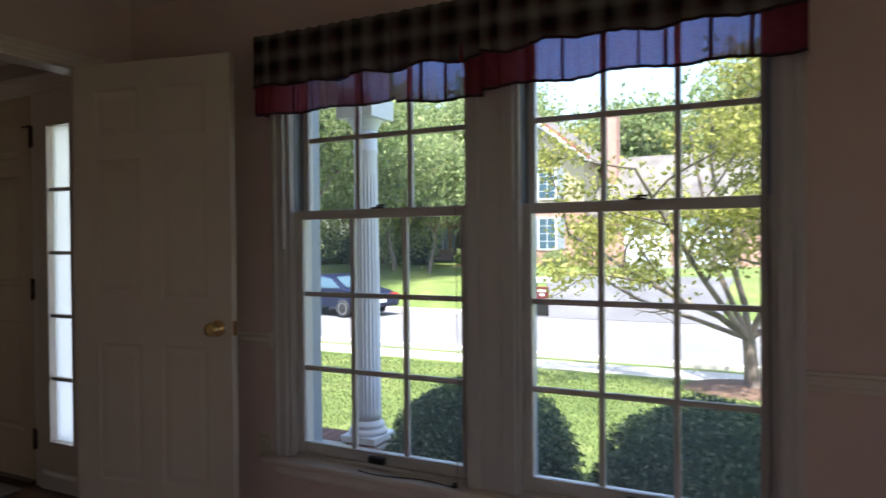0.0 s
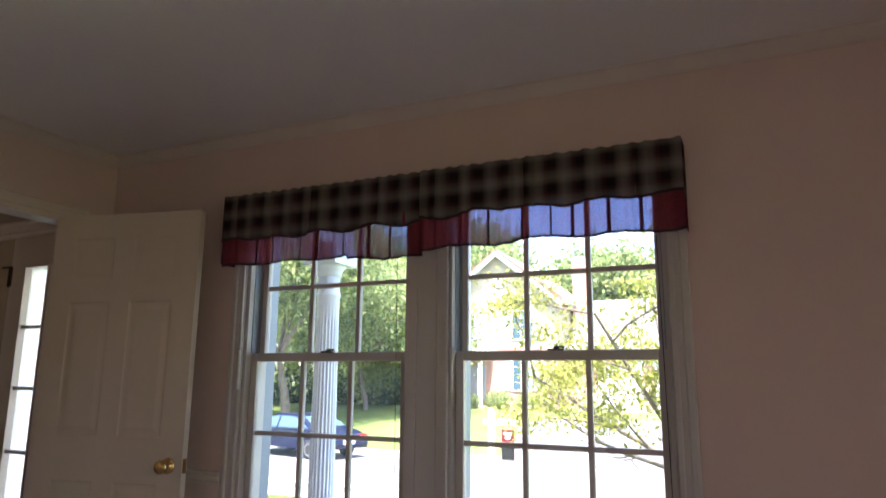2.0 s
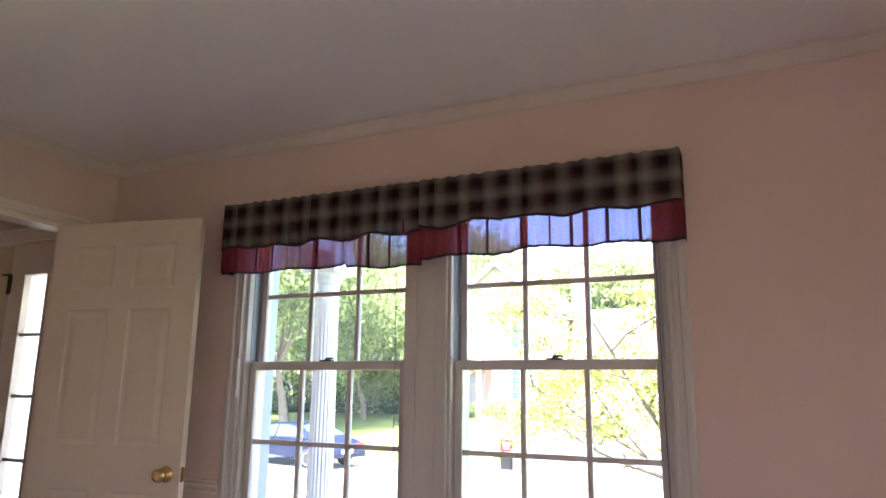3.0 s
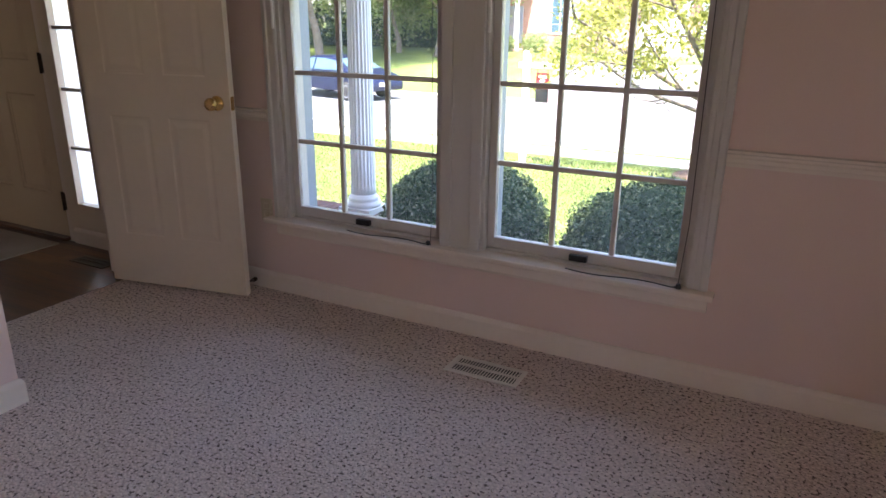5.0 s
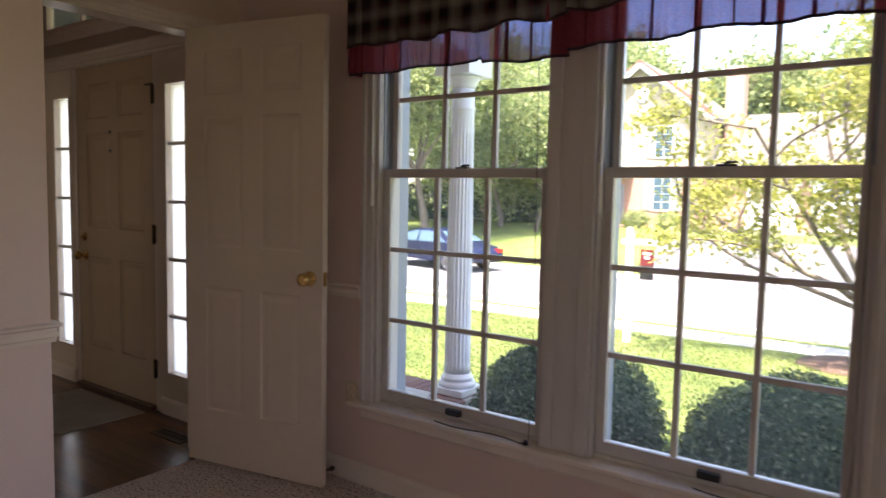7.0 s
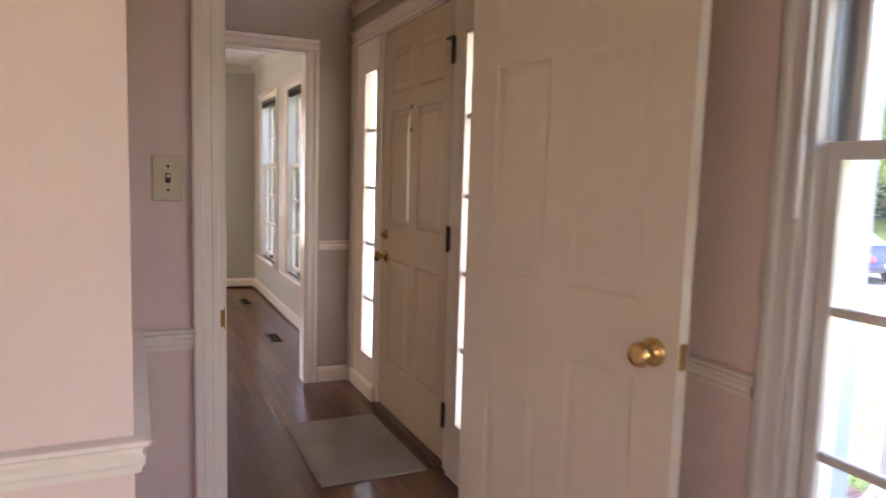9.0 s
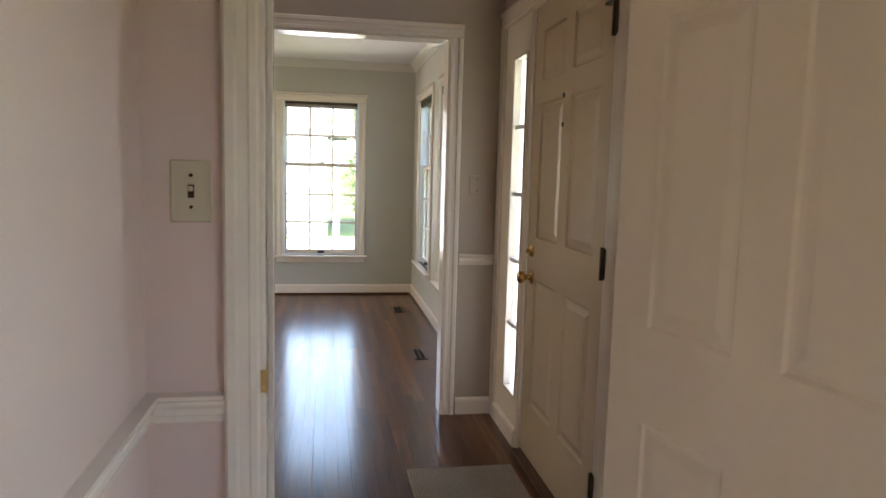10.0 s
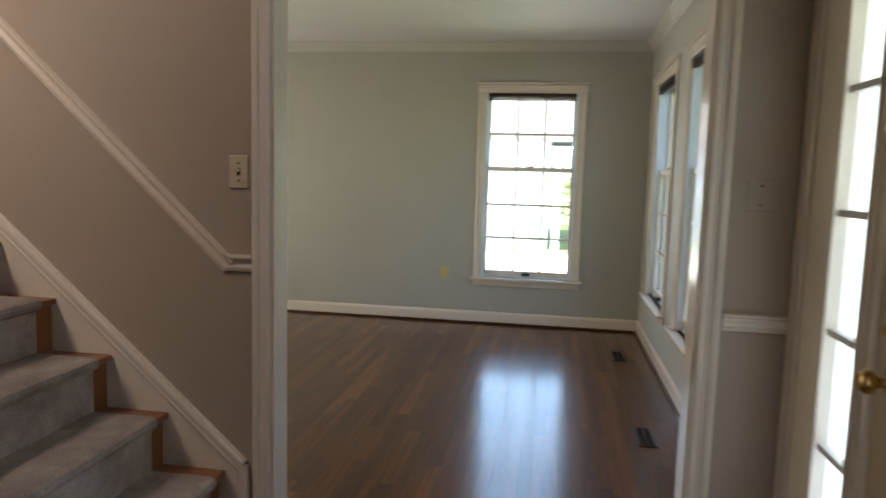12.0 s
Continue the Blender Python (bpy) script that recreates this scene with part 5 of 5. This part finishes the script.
def dogwood(m):
    """Low forking tree whose long limbs reach out in tiers."""
    ob = thing("dogwood_tree", "small spreading dogwood tree with sparse yellow-green leaves", "tree", m)
    rng = np.random.default_rng(23)
    bm = bmesh.new()
    ends = []

    def limb(p, d, length, r, lev, up):
        n = 6 if lev < 2 else 4
        for k in range(n):
            d = (d + Vector(rng.normal(size=3)) * (0.10 if lev < 2 else 0.2) + Vector((0, 0, up))).normalized()
            q = p + d * length / n
            tube(bm, p, q, r * (1 - 0.10 * k), r * (1 - 0.10 * (k + 1)), 9 if lev < 2 else 5, False)
            p = q
            if lev >= 2:
                ends.append(np.array(p))
            if lev < 3 and k >= 1:
                side = d.orthogonal().normalized()
                side.rotate(Matrix.Rotation(rng.uniform(0, 6.28), 3, d))
                side.z *= 0.5
                limb(p, (d * 0.55 + side * 0.8).normalized(), length * rng.uniform(0.34, 0.5), r * 0.42, lev + 1, 0.02)
        ends.append(np.array(p))

    tube(bm, (0, 0, -0.05), (-0.02, 0.01, 0.30), 0.13, 0.095, 12, False)
    tube(bm, (-0.02, 0.01, 0.30), (-0.05, 0.02, 0.72), 0.095, 0.085, 12, False)
    fork = Vector((-0.05, 0.02, 0.72))
    for d, length, r in (((-0.80, 0.1, 0.55), 3.0, 0.050), ((-0.62, -0.35, 0.85), 2.9, 0.048), ((-0.25, 0.35, 1.0), 3.0, 0.052), ((0.25, -0.2, 1.0), 2.9, 0.05),
                         ((0.75, 0.2, 0.7), 2.6, 0.045), ((-0.95, 0.35, 0.28), 2.5, 0.038), ((-0.55, -0.1, 1.2), 3.1, 0.045)):
        limb(fork, Vector(d).normalized(), length, r, 1, 0.015)
    part("trunk", bm, M["bark"], ob)
    ends = np.array(ends)
    ends = ends[(ends[:, 2] > 1.3) & (ends[:, 2] < 3.45 + 0.85 * (ends[:, 0] + 3.24))]
    crown(ob, ends, rng, 24, 0.16, 0.046, M["dog_leaf"], 5, 0.45)
    return ob


dogwood(pose(1.53, 8.0, -0.83))


def lawn_blades():
    """Upright blades over the near lawn."""
    rng = np.random.default_rng(31)
    n = 70000
    x, y = rng.uniform(-7.0, 5.0, n), rng.uniform(1.9, 8.4, n)
    near = 2200
    x[:near], y[:near] = rng.normal(0.92, 0.22, near), rng.normal(1.7, 0.4, near)
    z = np.array([ground_z(0, q) for q in y])
    lean, tall = rng.normal(0, 0.014, (n, 2)), rng.uniform(0.015, 0.040, n)
    tall[:near] *= 2.6
    a, half = rng.uniform(0, 6.283, n), 0.007
    base = np.stack([x, y, z], 1)
    side = np.stack([np.cos(a) * half, np.sin(a) * half, np.zeros(n)], 1)
    tip = base + np.stack([lean[:, 0], lean[:, 1], tall], 1)
    v = np.stack([base - side, base + side, tip], 1).reshape(-1, 3)
    me = bpy.data.meshes.new("lawn_blades")
    me.from_pydata(v.tolist(), [], np.arange(3 * n).reshape(n, 3).tolist())
    me.materials.append(M["blade"])
    return tagged(new("lawn_blades", me), "fine green grass blades of the front lawn", "grass", "", "stuff")


lawn_blades()


def tree(name, x, y, z, h, seed, label, mat="tree_leaf", spread=0.5, leaf_size=0.11, per=9, radius=0.4, trunk=0.2):
    rng = np.random.default_rng(seed)
    ob = thing(name, label, "tree", pose(x, y, z), "", "street trees")
    ends = branchy(ob, (0, 0, 0), rng, trunk, h * 0.27, 4, spread, 0.8, M["bark"], 4)
    crown(ob, ends, rng, per, radius, leaf_size, M[mat], seed)
    return ob


tree("maple_tree", -16.9, 22.5, -0.60, 11.0, 4, "leafy green tree with a grey trunk across the street", radius=0.7, per=44, leaf_size=0.095, trunk=0.24)
tree("maple_tree", -24.5, 29.0, -0.3, 12.0, 84, "broad leafy green tree on the far lawn", radius=0.75, per=34, leaf_size=0.115)
tree("maple_tree", -13.6, 27.0, -0.3, 7.5, 94, "young leafy green tree near the drive", radius=0.45, per=10, trunk=0.1)
tree("maple_tree", -16.5, 28.5, -0.25, 9.0, 14, "leafy green tree beside the far lawn", trunk=0.15, radius=0.75, per=40, leaf_size=0.105)
tree("maple_tree", -19.0, 41.0, -0.15, 12.0, 24, "tall green tree behind the houses", leaf_size=0.2, radius=0.7)
tree("maple_tree", -29.0, 36.0, -0.15, 12.0, 34, "tall green tree on the far lawn", leaf_size=0.2, radius=0.7)
tree("maple_tree", -10.0, 52.0, -0.15, 14.0, 44, "tall green tree behind the brick house", leaf_size=0.24, radius=0.8)
tree("maple_tree", 1.0, 48.0, -0.15, 15.0, 54, "tall green tree behind the garage", leaf_size=0.24, radius=0.8)
tree("maple_tree", -38.0, 26.0, -0.3, 11.0, 64, "broad green tree further along the street", leaf_size=0.2, radius=0.7)
for k, (x, y, h) in enumerate(((-23.0, 36.0, 13.0), (-15.0, 40.0, 12.0), (-33.0, 44.0, 15.0), (-21.0, 49.0, 16.0))):
    tree("maple_tree", x, y, -0.2, h, 104 + 10 * k, "tall leafy green tree in the belt behind the lawns", leaf_size=0.19, radius=0.95, per=16)
tree("maple_tree", -24.0, 2.2, -0.6, 8.0, 74, "green tree beside the neighbouring house", leaf_size=0.14)


def shrub(x, y, z, r, seed, mat, label, size=0.05, n=2500):
    ob = thing("shrub", label, "shrub", pose(x, y, z), "", "shrubs across the street")
    rng = np.random.default_rng(seed)
    d = rng.normal(size=(n, 3))
    d /= np.linalg.norm(d, axis=1)[:, None]
    rad = rng.uniform(0.55, 1.05, n) * (1 + 0.2 * np.sin(d[:, 0] * 5 + seed) * np.cos(d[:, 1] * 4))
    c = d * rad[:, None] * np.array([r, r, r * 0.7])
    c[:, 2] += r * 0.6
    leaves("leaf_mass", c[c[:, 2] > 0], size, M[mat], ob, seed)
    return ob


for k, (x, y, r) in enumerate(((-21.5, 33, 1.8), (-24.5, 33, 2.0), (-18.4, 34, 1.6), (-27.5, 32, 1.9))):
    shrub(x, y, -0.2, r, 40 + k, "pine_leaf", "dark evergreen shrub under the trees", 0.12, 3000)
for k, (x, y, r) in enumerate(((-13.6, 31.5, 0.7), (-12.0, 31.6, 0.6), (-10.4, 31.8, 0.75), (-8.8, 32.0, 0.7), (-15.2, 35.5, 0.9))):
    shrub(x, y, -0.15, r, 60 + k, "tree_leaf", "low green shrub before the house", 0.06, 1800)


# ---------------------------------------------------------------- parked car
def car(m):
    ob = thing("parked_car", "dark blue saloon car parked by the far kerb", "car", m)
    side = [(-2.25, 0.34), (-2.28, 0.62), (-2.22, 0.84), (-1.75, 0.94), (-1.45, 0.97), (-0.95, 1.30), (-0.45, 1.43), (0.25, 1.44), (0.75, 1.36), (1.40, 1.00), (1.95, 0.86), (2.22, 0.70), (2.27, 0.45), (2.20, 0.32)]
    bm = bmesh.new()
    rows = []
    for y, inset in ((-0.87, 0), (-0.80, 1), (0.80, 1), (0.87, 0)):
        ring = []
        for x, z in side:
            tuck = max(0.0, z - 0.95) * 0.42
            yy = math.copysign(abs(y) - tuck - (0.06 if inset else 0) * 0, y)
            zz = z + (0.02 if inset else -0.02 * (z > 0.9))
            ring.append(bm.verts.new((x, yy, zz)))
        rows.append(ring)
    for a, b in zip(rows, rows[1:]):
        for k in range(len(side)):
            f = bm.faces.new((a[k], a[(k + 1) % len(side)], b[(k + 1) % len(side)], b[k]))
            f.smooth = True
    bm.faces.new(rows[0])
    bm.faces.new(rows[-1][::-1])
    bmesh.ops.bevel(bm, geom=[e for e in bm.edges if len(e.link_faces) == 2 and e.calc_face_angle(0) > 0.6], offset=0.05, segments=3, affect="EDGES")
    body = part("body", bm, M["car"], ob)
    for s in (-1, 1):
        for pts in (((-1.30, 1.00), (-0.88, 1.27), (-0.42, 1.37), (-0.28, 1.38), (-0.28, 1.00)), ((-0.20, 1.00), (-0.20, 1.38), (0.24, 1.38), (0.70, 1.31), (1.18, 1.02))):
            bm = bmesh.new()
            f = bm.faces.new([bm.verts.new((x, s * (0.885 - max(0.0, z - 0.95) * 0.42), z)) for x, z in pts])
            r = bmesh.ops.extrude_face_region(bm, geom=[f])
            for v in r["geom"]:
                if isinstance(v, bmesh.types.BMVert):
                    v.co.y -= s * 0.03
            part("side_window", bm, M["car_glass"], body)
        boxpart("door_line", (-0.245, s * 0.872, 0.38, -0.235, s * 0.879, 0.98), M["black"], body)
        boxpart("door_handle", (-0.50, s * 0.870, 0.80, -0.36, s * 0.892, 0.83), M["car"], body, 0.006)
        boxpart("tail_lamp", (2.06, s * 0.60, 0.66, 2.26, s * 0.86, 0.80), M["tail"], ob, 0.02)
        boxpart("head_lamp", (-2.27, s * 0.55, 0.62, -2.10, s * 0.84, 0.76), M["rim"], ob, 0.02)
    boxpart("number_plate", (2.255, -0.25, 0.50, 2.285, 0.25, 0.62), M["white_paint"], ob, 0.003)
    for pts in (((-1.42, 1.00), (-0.93, 1.31)), ((1.36, 1.03), (0.78, 1.37))):
        bm = bmesh.new()
        (xa, za), (xb, zb) = pts
        vs = [bm.verts.new(p) for p in ((xa, -0.70, za), (xa, 0.70, za), (xb, 0.60, zb), (xb, -0.60, zb))]
        up = 0.02
        ws = [bm.verts.new((v.co.x + (0.01 if xa > 0 else -0.01), v.co.y, v.co.z + up)) for v in vs]
        bm.faces.new(ws)
        for k in range(4):
            bm.faces.new((vs[k], vs[(k + 1) % 4], ws[(k + 1) % 4], ws[k]))
        part("windscreen", bm, M["car_glass"], body)
    for x in (-1.38, 1.36):
        for s in (-1, 1):
            rot = pose(x, s * 0.80, 0.315, 90 if s < 0 else -90)
            bm = bmesh.new()
            lathe(bm, [(0.20, -0.09), (0.29, -0.10), (0.315, -0.07), (0.315, 0.07), (0.29, 0.10), (0.20, 0.09)], 30, rot)
            wh = part("wheel", bm, M["tyre"], ob)
            bm = bmesh.new()
            lathe(bm, [(0.205, 0.05), (0.205, 0.095), (0.185, 0.092), (0.17, 0.06), (0.05, 0.085), (0.0, 0.09)], 30, rot)
            part("rim", bm, M["rim"], wh)
    return ob


car(pose(-12.15, 17.2, -1.195, 0, 0, -12) @ Matrix.Diagonal((1, 1, 0.94, 1)))


# ---------------------------------------------------------------- sign post
sp = thing("sign_post", "white wooden post with a hanging red sign on the lawn", "sign post", pose(-1.60, 7.55, -0.86))
boxpart("post", (-0.045, -0.045, 0, 0.045, 0.045, 1.75), M["white_paint"], sp, 0.006)
boxpart("arm", (-0.12, -0.035, 1.50, 0.42, 0.035, 1.58), M["white_paint"], sp, 0.006)
sg = boxpart("sign_board", (0.16, -0.010, 1.00, 0.36, 0.010, 1.44), M["red_sign"], sp, 0.003, "red board with white lettering bars")
for k, (z, w) in enumerate(((1.36, 0.12), (1.30, 0.08))):
    boxpart("lettering_bar", (0.26 - w / 2, -0.0135, z, 0.26 + w / 2, -0.0105, z + 0.035), M["white_paint"], sg)
boxpart("lower_panel", (0.162, -0.0135, 1.005, 0.358, -0.0105, 1.20), M["black"], sg, 0, "dark lower panel")
bm = bmesh.new()
for x in (0.18, 0.34):
    tube(bm, (x, 0, 1.44), (x, 0, 1.50), 0.006, n=6)
part("hanger", bm, M["bronze"], sp)


# ---------------------------------------------------------------- houses across the street
def house_window(parent, x, y, z, w, h, shutters=True):
    wn = boxpart("window", (x - w / 2 - 0.07, y - 0.06, z - 0.07, x + w / 2 + 0.07, y + 0.05, z + h + 0.07), M["white_paint"], parent, 0.01)
    nx, nz = 2, 4
    for i in range(nx):
        for j in range(nz):
            boxpart("pane", (x - w / 2 + w * i / nx + 0.02, y - 0.075, z + h * j / nz + 0.02, x - w / 2 + w * (i + 1) / nx - 0.02, y - 0.062, z + h * (j + 1) / nz - 0.02), M["car_glass"], wn)
    if shutters:
        for s in (-1, 1):
            cx = x + s * (w / 2 + 0.30)
            bm = bmesh.new()
            box(bm, cx - 0.21, y - 0.05, z - 0.05, cx + 0.21, y + 0.02, z + h + 0.05, 0.01)
            for k in range(9):
                box(bm, cx - 0.16, y - 0.062, z + 0.05 + (h - 0.1) * k / 9, cx + 0.16, y - 0.048, z + 0.05 + (h - 0.1) * (k + 0.7) / 9)
            part("shutter", bm, M["shutter"], parent)


def gable_roof(bm, x0, x1, y0, y1, ze, zr, over=0.4, axis="y", t=0.18):
    """Ridge along the given axis."""
    if axis == "y":
        xm = (x0 + x1) / 2
        sl = (zr - ze) / (xm - x0)
        prof = [(x0 - over, ze - over * sl), (xm, zr), (x1 + over, ze - over * sl), (x1 + over, ze - over * sl - t), (xm, zr - t), (x0 - over, ze - over * sl - t)]
        a = [bm.verts.new((p, y0 - over, q)) for p, q in prof]
        b = [bm.verts.new((p, y1 + over, q)) for p, q in prof]
    else:
        ym = (y0 + y1) / 2
        sl = (zr - ze) / (ym - y0)
        prof = [(y0 - over, ze - over * sl), (ym, zr), (y1 + over, ze - over * sl), (y1 + over, ze - over * sl - t), (ym, zr - t), (y0 - over, ze - over * sl - t)]
        a = [bm.verts.new((x0 - over, p, q)) for p, q in prof]
        b = [bm.verts.new((x1 + over, p, q)) for p, q in prof]
    for k in range(6):
        bm.faces.new((a[k], a[(k + 1) % 6], b[(k + 1) % 6], b[k]))
    for r in (a, b):
        bm.faces.new((r[0], r[1], r[4], r[5]))
        bm.faces.new((r[1], r[2], r[3], r[4]))


def gable_wall(bm, x0, x1, y, z0, ze, zr, t=0.2):
    xm = (x0 + x1) / 2
    pts = [(x0, z0), (x1, z0), (x1, ze), (xm, zr), (x0, ze)]
    a = [bm.verts.new((p, y, q)) for p, q in pts]
    b = [bm.verts.new((p, y + t, q)) for p, q in pts]
    for k in range(5):
        bm.faces.new((a[k], a[(k + 1) % 5], b[(k + 1) % 5], b[k]))
    bm.faces.new(a[::-1])
    bm.faces.new(b)


ho = thing("brick_house", "two-storey house of red brick and cream siding across the street", "house", pose(0, 0, 0))
HY = 34.0
bm = bmesh.new()
box(bm, -14.6, HY, -0.3, -7.8, HY + 9, 3.1)
part("ground_floor_wall", bm, M["brickwall"], ho, "red brick ground floor")
bm = bmesh.new()
gable_wall(bm, -14.6, -7.8, HY, 3.1, 6.0, 8.55)
box(bm, -14.6, HY + 0.2, 3.1, -14.4, HY + 9, 6.0)
box(bm, -8.0, HY + 0.2, 3.1, -7.8, HY + 9, 6.0)
part("upper_wall", bm, M["cream"], ho, "cream upper storey")
for s in (-1, 1):
    bm = bmesh.new()
    ring = []
    for y in (HY - 0.46, HY - 0.40):
        ring.append([bm.verts.new((-11.2 + s * dx, y, z)) for dx, z in ((3.86, 5.50), (3.86, 5.82), (0.0, 8.74), (0.0, 8.40))])
    for k in range(4):
        bm.faces.new((ring[0][k], ring[0][(k + 1) % 4], ring[1][(k + 1) % 4], ring[1][k]))
    bm.faces.new(ring[0])
    bm.faces.new(ring[1][::-1])
    part("rake_board", bm, M["rake"], ho, "red-brown rake board")
bm = bmesh.new()
gable_roof(bm, -14.6, -7.8, HY, HY + 9, 6.0, 8.75)
part("roof", bm, M["shingle"], ho)
bm = bmesh.new()
for s, xa, xb in ((1, -14.6, -11.2), (-1, -7.8, -11.2)):
    p, q = Vector((xa - s * 0.45, HY - 0.42, 5.40)), Vector((xb, HY - 0.42, 8.48))
    tube(bm, p, q, 0.14, 0.14, 4)
part("rake_board", bm, M["white_paint"], ho)
for x, z, h in ((-13.1, 3.6, 1.6), (-9.85, 3.6, 1.6), (-9.85, 0.8, 1.7)):
    house_window(ho, x, HY, z, 0.95, h)
bm = bmesh.new()
lathe(bm, [(0.42, 0), (0.42, 0.06), (0.30, 0.08), (0.0, 0.08)], 24, pose(-11.1, HY, 6.93, 90))
part("round_vent", bm, M["white_paint"], ho)
boxpart("front_door", (-12.9, HY - 0.05, 0.0, -11.95, HY + 0.05, 2.15), M["shutter"], ho, 0.02)
for x in (-13.15, -11.75):
    boxpart("porch_post", (x - 0.1, HY - 1.5, -0.2, x + 0.1, HY - 1.3, 2.7), M["white_paint"], ho, 0.01)
boxpart("porch_roof", (-14.7, HY - 1.8, 2.7, -11.4, HY, 2.95), M["white_paint"], ho, 0.02)
boxpart("porch_floor", (-14.7, HY - 1.8, -0.4, -11.4, HY, -0.05), M["brickwall"], ho)
bm = bmesh.new()
box(bm, -7.8, HY + 1.2, -0.3, 1.8, HY + 9, 3.0)
part("garage_wall", bm, M["brickwall"], ho)
bm = bmesh.new()
gable_roof(bm, -7.8, 1.8, HY + 1.2, HY + 9, 3.0, 6.2, axis="x")
part("garage_roof", bm, M["shingle"], ho)
for x in (-4.7, -1.7):
    gd = boxpart("garage_door", (x - 1.18, HY + 1.12, -0.1, x + 1.18, HY + 1.22, 2.15), M["white_paint"], ho, 0.02)
    for k in range(1, 4):
        boxpart("panel_line", (x - 1.16, HY + 1.105, -0.1 + 0.56 * k, x + 1.16, HY + 1.118, -0.07 + 0.56 * k), M["shutter"], gd)
    boxpart("door_header", (x - 1.32, HY + 1.08, 2.15, x + 1.32, HY + 1.2, 2.4), M["white_paint"], ho, 0.01)
boxpart("chimney", (-7.6, HY + 3, 3.0, -6.7, HY + 4.0, 8.6), M["brickwall"], ho)

h2 = thing("neighbour_house", "red brick house half hidden behind the trees", "house", pose(0, 0, 0))
boxpart("wall", (-30.0, 44, -0.4, -18.2, 53, 5.6), M["brickwall"], h2)
bm = bmesh.new()
gable_roof(bm, -30.0, -18.2, 44, 53, 5.6, 9.0, axis="x")
part("roof", bm, M["shingle"], h2)
for x in (-28, -25, -22, -19.6):
    for z in (0.7, 3.4):
        house_window(h2, x, 44, z, 1.1, 1.5)
h3 = thing("side_house", "pale house beside the lawn beyond the end window", "house", pose(0, 0, 0))
boxpart("wall", (-25.0, -9.0, -0.7, -18.5, -0.9, 2.6), M["white_paint"], h3)
bm = bmesh.new()
gable_roof(bm, -25.0, -18.5, -9.0, -0.6, 2.6, 4.4)
part("roof", bm, M["shingle"], h3)
for y in (-6.5, -3.5):
    boxpart("window", (-18.55, y - 0.5, 0.6, -18.44, y + 0.5, 2.0), M["white_paint"], h3, 0.01)
boxpart("porch_roof", (-18.5, -0.9, 1.75, -15.2, 1.8, 1.95), M["white_paint"], h3, 0.02)
for x, y in ((-15.4, -0.7), (-15.4, 1.6)):
    boxpart("porch_post", (x - 0.08, y - 0.08, -0.75, x + 0.08, y + 0.08, 1.75), M["white_paint"], h3, 0.01)
shrub(-27.5, 1.6, -0.6, 2.6, 92, "tree_leaf", "tall green shrub beyond the pale house", 0.11, 4000)
shrub(-11.6, 0.1, -0.6, 0.55, 91, "box_leaf", "rounded green shrub outside the end window", 0.03, 2500)


# ---------------------------------------------------------------- floor boards, last
fl = thing("floor_wood", "dark stained glossy narrow oak floor boards", "wooden floor", pose(0, 0, 0), "structure")
PW, shared = 0.0572, {}
rng = np.random.default_rng(77)
rest = bmesh.new()
count = 0


def board_shape(bm, x0, y0, x1, y1):
    c = 0.00025
    lo = [bm.verts.new(p) for p in ((x0, y0, -0.019), (x1, y0, -0.019), (x1, y1, -0.019), (x0, y1, -0.019))]
    md = [bm.verts.new(p) for p in ((x0, y0, -c), (x1, y0, -c), (x1, y1, -c), (x0, y1, -c))]
    hi = [bm.verts.new(p) for p in ((x0 + c, y0 + c, 0), (x1 - c, y0 + c, 0), (x1 - c, y1 - c, 0), (x0 + c, y1 - c, 0))]
    for a, b in ((lo, md), (md, hi)):
        for k in range(4):
            bm.faces.new((a[k], a[(k + 1) % 4], b[(k + 1) % 4], b[k]))
    bm.faces.new(hi)


rows = int(6.4 / PW)
for r in range(rows):
    y1 = -PW * r - 0.001
    y0 = y1 - PW + 0.0003
    x = -0.801 - rng.uniform(0, 0.5)
    start = -0.801
    while start > X_FAR:
        if y1 < -4.6 and start <= X_LR:
            break
        length = float(rng.choice([0.62, 0.85, 1.05, 1.3]))
        if start == -0.801:
            length *= float(rng.uniform(0.3, 0.95))
            length = round(length / 0.05) * 0.05 + 0.05
        stop = X_LR if y1 < -4.6 else X_FAR
        end = max(start - length, stop)
        if end - stop < 0.15:
            end = stop
        L = round(start - end, 3)
        if y1 > -2.45 and count < 300:
            if L not in shared:
                b2 = bmesh.new()
                board_shape(b2, -L + 0.0003, 0, 0, PW - 0.0003)
                shared[L] = mesh_of("plank", b2, M["plank"])
            ob = new("plank", shared[L])
            ob.location = (start, y0, 0)
            ob.parent = fl
            count += 1
        else:
            board_shape(rest, end + 0.0003, y0, start, y1)
        start = end
tagged(part("planks", rest, M["plank"], fl), "", "", "", "stuff")
